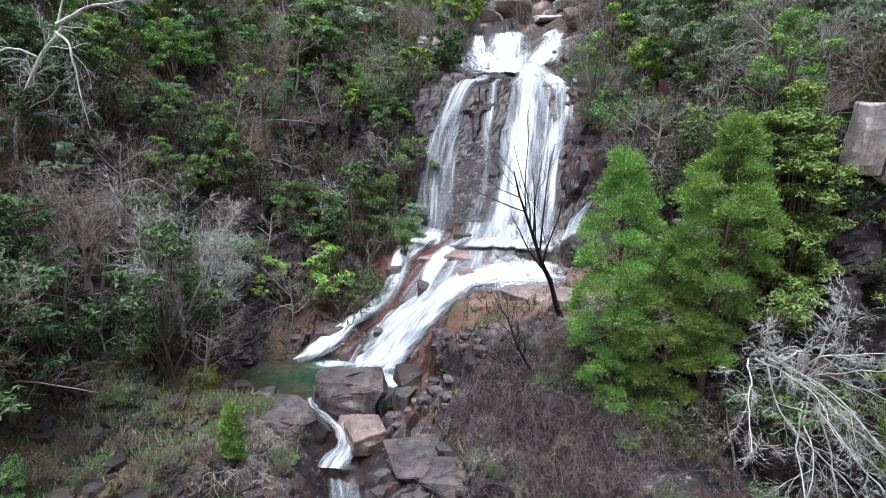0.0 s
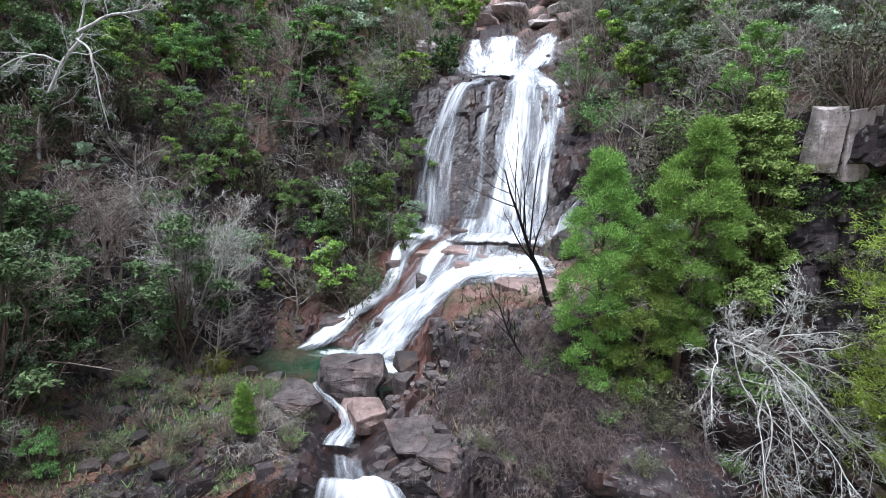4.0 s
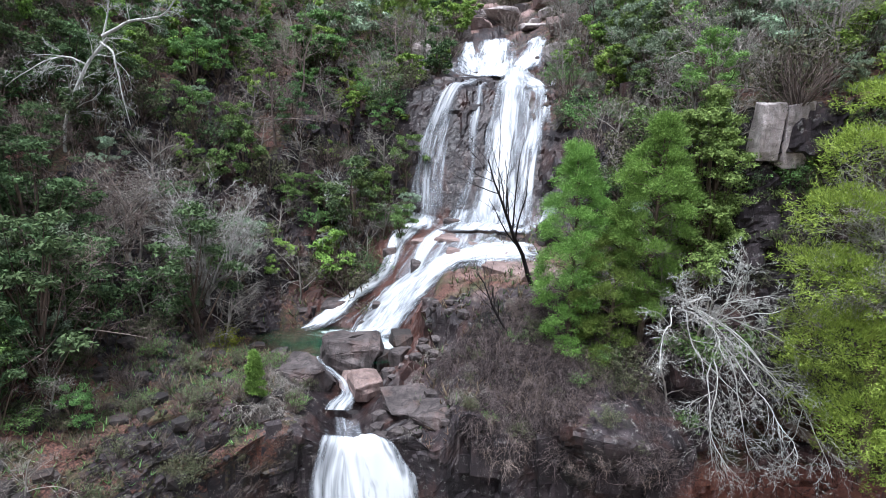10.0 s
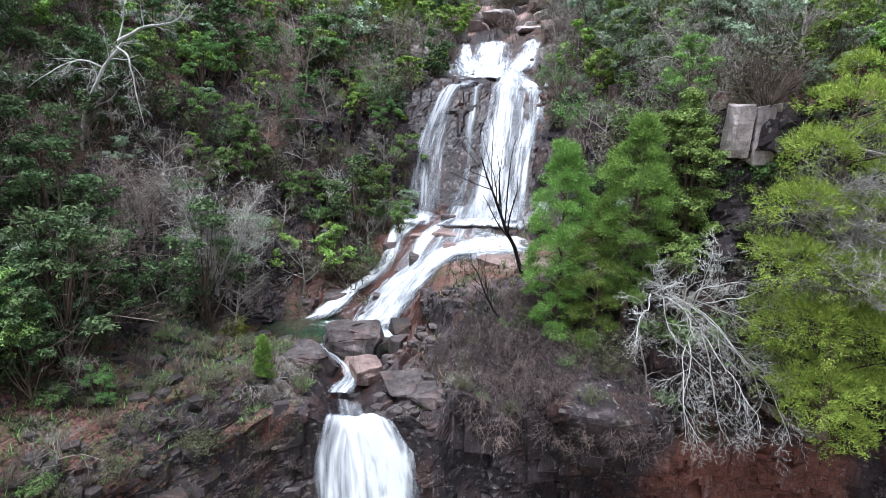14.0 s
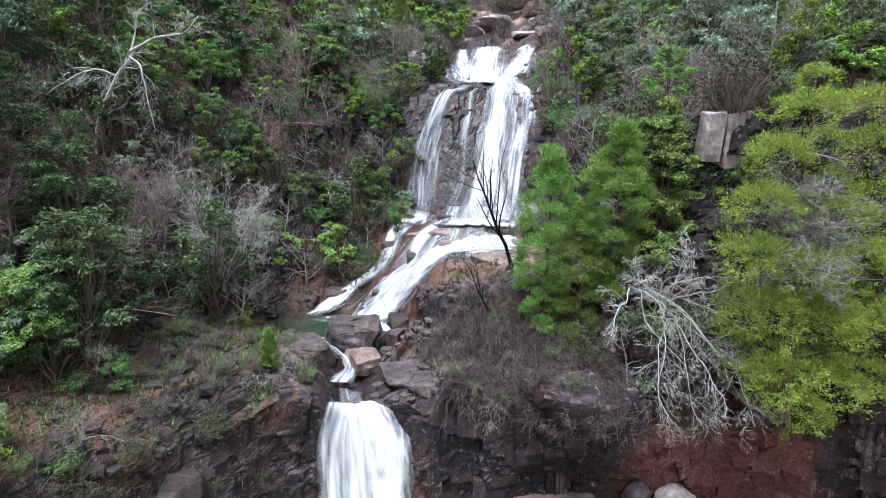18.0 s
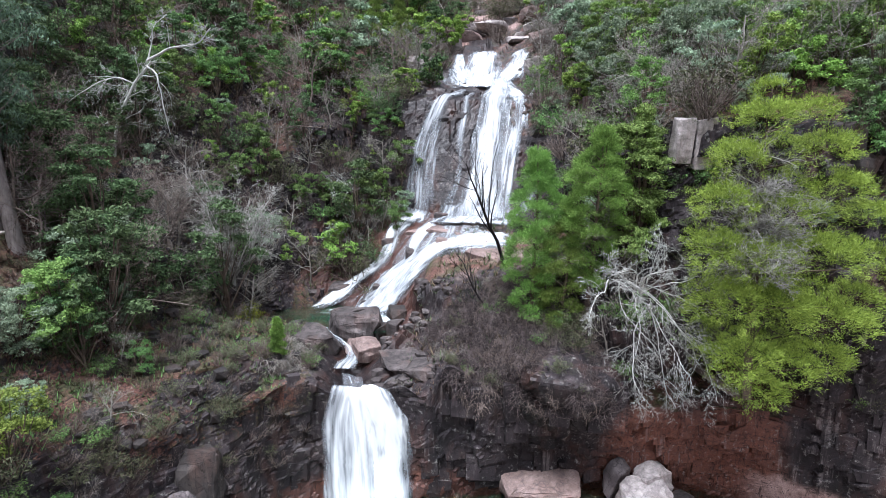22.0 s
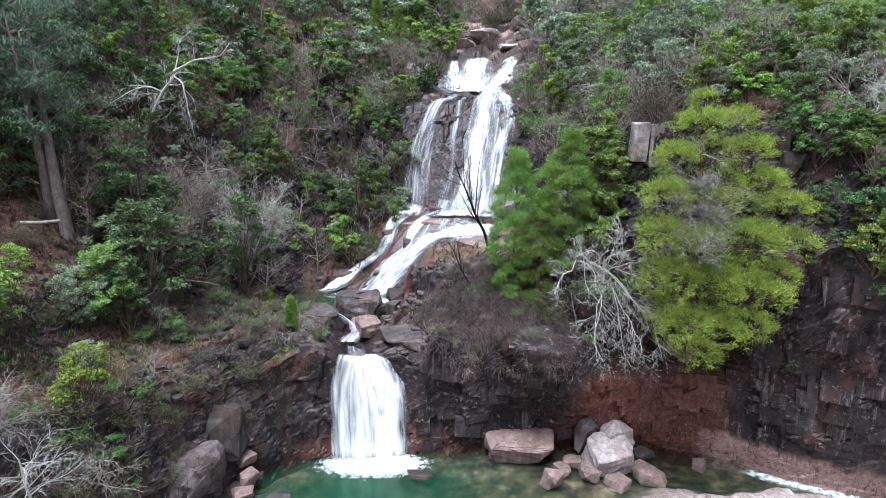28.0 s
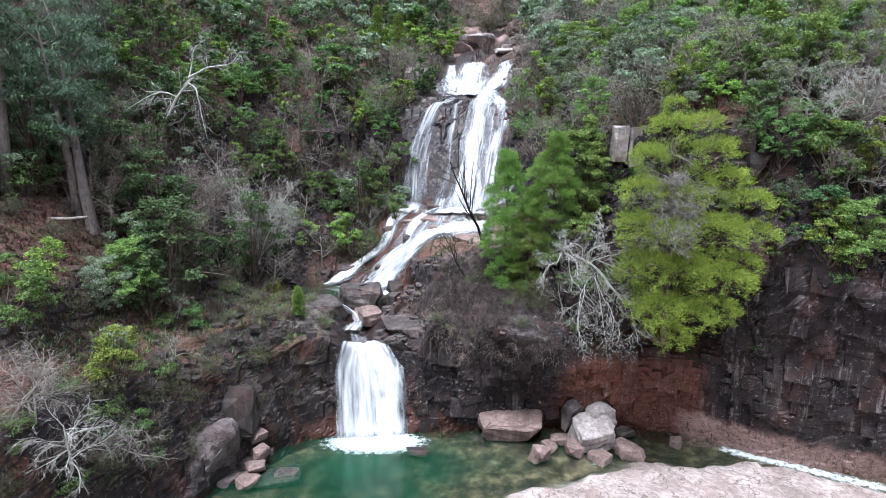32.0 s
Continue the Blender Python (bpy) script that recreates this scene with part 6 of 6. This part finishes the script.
for _ in range(22):
    x, y = rng.uniform(1, 10), rng.uniform(22.8, 29)
    CROWD.append((SHRUBS[rng.choice([0, 0, 3])], stand(None, x, y, None, rng.uniform(0.25, 0.55), rng.uniform(0, 360), rng.uniform(0, 25))))
for _ in range(46):
    x, y = rng.uniform(7.5, 15.5), rng.uniform(21.8, 26)
    CROWD.append((THICKET[rng.choice([0, 1, 2])] if rng.uniform() < 0.7 else SHRUBS[rng.choice([0, 3])], stand(None, x, y, None, rng.uniform(0.5, 0.95), rng.uniform(0, 360), rng.uniform(5, 30))))
for _ in range(64):
    x = rng.uniform(2.0, 13.5)
    z = rng.uniform(8.4, 14.0)
    hit = HILL.ray_cast(Vector((x, 0, z)), Vector((0, 1, 0)))
    CROWD.append((THICKET[rng.choice([0, 1, 1, 2])], stand(None, x, hit[0].y + 0.1, z, rng.uniform(0.55, 1.0), 0, 0) @ pose(0, 0, 0, rng.uniform(35, 80), 0, rng.uniform(-30, 30))))
joined("thicket", "tangle of leafless purple-brown stems on the rock below the cascade", "thicket", CROWD)
for ob in THICKET:
    for c in list(ob.children):
        bpy.data.objects.remove(c)
    bpy.data.objects.remove(ob)
# low growth on the bank beside the lower fall
BANK = []
for _ in range(70):
    x = rng.uniform(-22, -8.5)
    y = rng.uniform(20, 31) if x > -14 else rng.uniform(11, 31)
    if ground(x, y) > 8:
        BANK.append((SHRUBS[rng.choice([0, 1, 1, 0, 2, 3])], stand(None, x, y, None, rng.uniform(0.3, 0.7), rng.uniform(0, 360))))


joined("bank_growth", "low leafless and olive bushes on the rocky bank", "undergrowth", BANK)


# ---- grass, fern and dead bracken: too many to count ----
def ground_cover(name, label, mat, count, box, size, seed, blades=5):
    rng = np.random.default_rng(seed)
    V, F = [], []
    for _ in range(count):
        x, y = rng.uniform(box[0], box[1]), rng.uniform(box[2], box[3])
        if in_stream(x, y):
            continue
        hit = HILL.ray_cast(Vector((x, y, 150)), Vector((0, 0, -1)))
        if not hit[0] or hit[0].z < 8 or hit[1].z < 0.3:
            continue
        p = np.array(hit[0]) - (0, 0, 0.05)
        for _ in range(blades):
            a = rng.uniform(0, 6.283)
            d = np.array((math.cos(a), math.sin(a), rng.uniform(0.4, 1.6))) * size * rng.uniform(0.5, 1.3)
            w = np.array((-math.sin(a), math.cos(a), 0)) * size * 0.10
            k = len(V)
            V += [p - w, p + w, p + d]
            F.append((k, k + 1, k + 2))
    ob = new(name, mesh_of(name, V, F, mat))
    return tagged(ob, label, "grass", kind="stuff")


ground_cover("grass", "olive grass and heath tufts on the bank", LEAF_HEATH, 2600, (-26, -8, 8, 33), 0.36, 801)
ground_cover("bracken", "dry straw-coloured bracken on the bank", LEAF_DRY, 3200, (-26, 9, 8, 40), 0.34, 802)
ground_cover("fern", "small green ferns on the bank", LEAF_MID, 2000, (-26, -9, 10, 33), 0.32, 803)
ground_cover("hill_bracken", "dry bracken and brambles over the wooded slope", LEAF_DRY, 12000, (-60, 55, 24, 90), 0.50, 804)
ground_cover("hill_undergrowth", "green undergrowth over the wooded slope", LEAF_DARK, 7000, (-60, 55, 24, 90), 0.50, 805)

ground_cover("litter_bracken", "dead bracken and twigs on leaf litter under the eucalyptus", LEAF_DRY, 1800, (-34, -22, 11, 27), 0.42, 806)
for k in range(16):
    spread(SHRUBS[(1, 2, 0)[k % 3]], -24 - (k * 3.7) % 9, 13.5 + (k * 2.3) % 10, 0.45 + 0.05 * (k % 7), 77 * k)

lime = shrub(720, 1.1, 1.5, LEAF_LIME, "lime-green mossy bush at the foot of a leafless tree", 20, 110, 12, 0.10, "")
place(lime, -15.6, 31.6)
young = feather_tree(721, 3.0, 0.6, 0.2, LEAF_MIMOSA, "slender young green pine on the rocky bank", 16, 20, shape="cone", size=0.10)
place(young, -10.8, 24.6)
for k, (x, y, h) in enumerate([(-7.8, 66.0, 11.0), (-3.9, 66.5, 10.0)]):
    place(feather_tree(730 + k, h, 2.0, 0.5, LEAF_MIMOSA, "dark green conical conifer near the top of the slope", 22, 20, shape="cone"), x, y)
for k, (x, y, w, d, h) in enumerate([(2.5, 76, 6, 4, 2.6), (5, 80, 7, 5, 2), (11, 84, 9, 6, 2.0), (18, 82, 8, 6, 2.5), (-1, 66, 5, 4, 3), (17.5, 68, 6, 4, 3), (15.5, 61, 5, 4, 3), (24, 90, 10, 7, 3), (14, 76, 5, 4, 1.6)]):
    boulder("smooth grey granite slab beside the upper stream", (x, y, ground(x, y) + 0.2), (w, d, h), 130 + k, PINK if k % 2 else PALE, 35 * k, 0, 0.2)


def stones(name, label, count, box, low, high, seed, mat):
    """Loose stones half sunk in the ground."""
    rng = np.random.default_rng(seed)
    bm = bmesh.new()
    bmesh.ops.create_icosphere(bm, subdivisions=1, radius=1.0)
    V0 = np.array([v.co[:] for v in bm.verts])
    F0 = np.array([[v.index for v in f.verts] for f in bm.faces])
    bm.free()
    V, F = [], []
    for k in range(count):
        x, y = rng.uniform(box[0], box[1]), rng.uniform(box[2], box[3])
        z = ground(x, y)
        if z < 8:
            continue
        s = rng.uniform(low, high) * np.array((1, rng.uniform(0.6, 1), rng.uniform(0.4, 0.8)))
        a = rng.uniform(0, 6.283)
        W = np.sign(V0) * np.abs(V0) ** 0.6 * (1 + 0.5 * fbm(V0 * 1.1 + 3 * k, 2, k))[:, None] * s
        W = np.stack([W[:, 0] * math.cos(a) - W[:, 1] * math.sin(a), W[:, 0] * math.sin(a) + W[:, 1] * math.cos(a), W[:, 2]], -1)
        F.append(F0 + len(V) * len(V0))
        V.append(W + (x, y, z + 0.05))
    return tagged(new(name, mesh_of(name, np.concatenate(V), np.concatenate(F), mat)), label, "stones", kind="stuff")


stones("bank_stones", "dark lichen-spotted stones on the bank beside the lower fall", 130, (-21, -8, 14, 31), 0.15, 0.7, 901, DARKROCK)
stones("stream_stones", "broken brown stones beside the stream", 60, (-3.5, 2.5, 24, 33), 0.2, 0.6, 902, BOULDER)


# ---- plants rooted in the steep rock ----
def wall_plants(kinds, count, box, y0, seed, low, high, lean=(0, 20), keep=lambda x, z: True):
    rng = np.random.default_rng(seed)
    made = 0
    for _ in range(count * 5):
        if made >= count:
            break
        x, z = rng.uniform(box[0], box[1]), rng.uniform(box[2], box[3])
        hit = HILL.ray_cast(Vector((x, y0, z)), Vector((0, 1, 0)))
        if not hit[0] or not keep(x, z):
            continue
        spread(kinds[rng.integers(0, len(kinds))], x, hit[0].y + 0.25, rng.uniform(low, high), rng.uniform(0, 360), z - 0.1, rng.uniform(*lean))
        made += 1


GREENS = [EVERGREENS[0], EVERGREENS[2], EVERGREENS[4], SHRUBS[3], SHRUBS[4]]
wall_plants(GREENS + [BARES[3], SHRUBS[0]], 46, (-13, -2.6, 20, 35), 30, 911, 0.4, 0.85)
wall_plants([SHRUBS[3], SHRUBS[0], SHRUBS[4]], 14, (12.8, 17, 22, 33), 30, 912, 0.5, 0.9)
wall_plants([EVERGREENS[2], EVERGREENS[4], EVERGREENS[0], EVERGREENS[5], BARES[0], BARES[1], SHRUBS[4]], 60, (27.5, 46, 17.5, 30), 0, 913, 0.5, 0.95)
wall_plants([SHRUBS[0], SHRUBS[3], SHRUBS[1]], 30, (9, 39, 9, 17), 0, 914, 0.25, 0.5)
wall_plants([SHRUBS[0], SHRUBS[1], SHRUBS[1], SHRUBS[2]], 84, (-22, -8, 3.0, 11.5), -20, 915, 0.25, 0.6)
wall_plants([SHRUBS[0], SHRUBS[4], EVERGREENS[5], SHRUBS[3]], 40, (14, 29, 17, 28), 0, 916, 0.35, 0.6)

# ---- ledges of the shelf under the upper fall, and rocks in the cascade ----
for k, (x, y, z, w, d, h) in enumerate([(2.0, 42.5, 18.4, 5.0, 2.6, 1.3), (5.5, 41.0, 18.2, 5.5, 2.6, 1.2), (-0.8, 43.0, 18.0, 3.0, 2.4, 1.6), (3.4, 39.4, 17.7, 5.2, 2.4, 1.1), (7.6, 38.6, 17.8, 4.6, 2.6, 1.2), (6.4, 35.8, 17.2, 5.0, 2.6, 1.3), (8.6, 34.2, 17.2, 3.4, 2.6, 1.6),
                                         (-1.2, 40.5, 16.2, 2.2, 1.8, 1.8), (-2.6, 40.8, 14.6, 1.8, 1.6, 1.6), (-4.6, 40.0, 12.8, 1.8, 1.5, 1.4), (-6.2, 39.4, 11.4, 1.6, 1.4, 1.0), (-3.9, 43.0, 17.2, 1.8, 1.6, 1.4), (1.8, 45.2, 19.4, 2.0, 1.6, 1.8), (3.6, 44.6, 19.3, 1.8, 1.4, 1.3),
                                         (-6.5, 43.6, 14.6, 3.0, 2.6, 2.2), (-9.0, 41.8, 12.0, 3.2, 2.4, 1.8), (-11.6, 41.6, 11.6, 2.6, 2.0, 1.6), (-8.2, 46.6, 16.4, 3.4, 2.6, 2.0), (-5.6, 47.2, 18.0, 3.0, 2.6, 2.6)]):
    boulder("pinkish brown wet granite ledge in the cascade" if k > 6 else "pale brown flat granite ledge under the upper fall", (x, y, z - (0.5 if k > 6 else 0.6)), (w, d, h), 150 + k, BOULDER if k > 6 else PINK, 20 * math.sin(k * 2.1), 4, 0.5)


def stone_hut(at):
    """A ruined hut of squared stones."""
    rng = np.random.default_rng(5)
    e = tagged(new("stone_hut"), "small ruined hut of squared grey stones on the upper slab", "hut")
    core = bmesh.new()
    bmesh.ops.create_cube(core, size=1.0, matrix=Matrix.Translation((0, 0, 1.6)) @ Matrix.Diagonal((3.9, 3.4, 3.6, 1)))
    me = bpy.data.meshes.new("wall")
    core.to_mesh(me)
    core.free()
    me.materials.append(DARKROCK)
    piece("wall", me, e)
    for row in range(7):
        x = -2.0 + 0.2 * (row % 2)
        while x < 1.9:
            w = rng.uniform(0.6, 1.1)
            bm = bmesh.new()
            bmesh.ops.create_cube(bm, size=1.0, matrix=Matrix.Translation((x + w / 2, -1.75, 0.25 + row * 0.5)) @ Matrix.Diagonal((w - 0.05, 0.3, 0.45, 1)))
            bmesh.ops.bevel(bm, geom=list(bm.edges), offset=0.04, segments=1, affect="EDGES")
            me = bpy.data.meshes.new("stone")
            bm.to_mesh(me)
            bm.free()
            me.materials.append(BOULDER)
            piece("stone", me, e)
            x += w
    e.matrix_basis = pose(*at)


stone_hut((17.6, 98.0, ground(17.6, 98.0) - 0.2))
boulder("broad pale granite slab high on the slope", (33.0, 94.0, ground(33.0, 94.0) + 0.6), (12, 7, 3.4), 180, PALE, 10, 14)
# a fallen grey log by the eucalyptus
log = Tubes()
log.add([(-2.6, 0, 0.2), (-0.8, 0.1, 0.32), (1.0, -0.05, 0.3), (2.4, 0.1, 0.42)], [0.17, 0.16, 0.15, 0.12], 8)
ob = tagged(new("fallen_log", log.mesh("fallen_log", BARK_GREY)), "bleached grey fallen log on leaf litter beside the eucalyptus", "log")
ob.matrix_world = pose(-29.6, 20.6, ground(-29.6, 20.6) - 0.05, 0, 0, 8)
wall_plants([SHRUBS[0], SHRUBS[3], SHRUBS[4], NEARBY[2], BARES[1], BARES[3], SHRUBS[1]], 34, (-34, -19.5, 3, 12), -40, 917, 0.4, 0.8)
wall_plants([SHRUBS[0], SHRUBS[1], SHRUBS[2], SHRUBS[3], NEARBY[1]], 40, (-24, -17.5, 2.5, 12), -30, 918, 0.35, 0.75)
wall_plants([BARES[1], BARES[0]], 7, (-24, -18, 4, 11), -30, 919, 0.5, 0.8, (0, 15))
for k in range(26):
    rng = np.random.default_rng(940 + k)
    x, y = rng.uniform(2, 30), rng.uniform(75, 100)
    if k % 3:
        spread(SHRUBS[(1, 2, 0)[k % 3]], x, y, rng.uniform(1.0, 1.6), rng.uniform(0, 360))
    else:
        boulder("smooth grey granite slab beside the upper stream", (x, y, ground(x, y)), (rng.uniform(3, 7), rng.uniform(2.5, 5), rng.uniform(1.2, 2.2)), 960 + k, PALE if k % 2 else BOULDER, rng.uniform(0, 90), 0, 0.4)
wall_plants([SHRUBS[3], SHRUBS[4], SHRUBS[0], NEARBY[1]], 12, (16.5, 22.5, 23.2, 25.6), 0, 921, 0.4, 0.7)
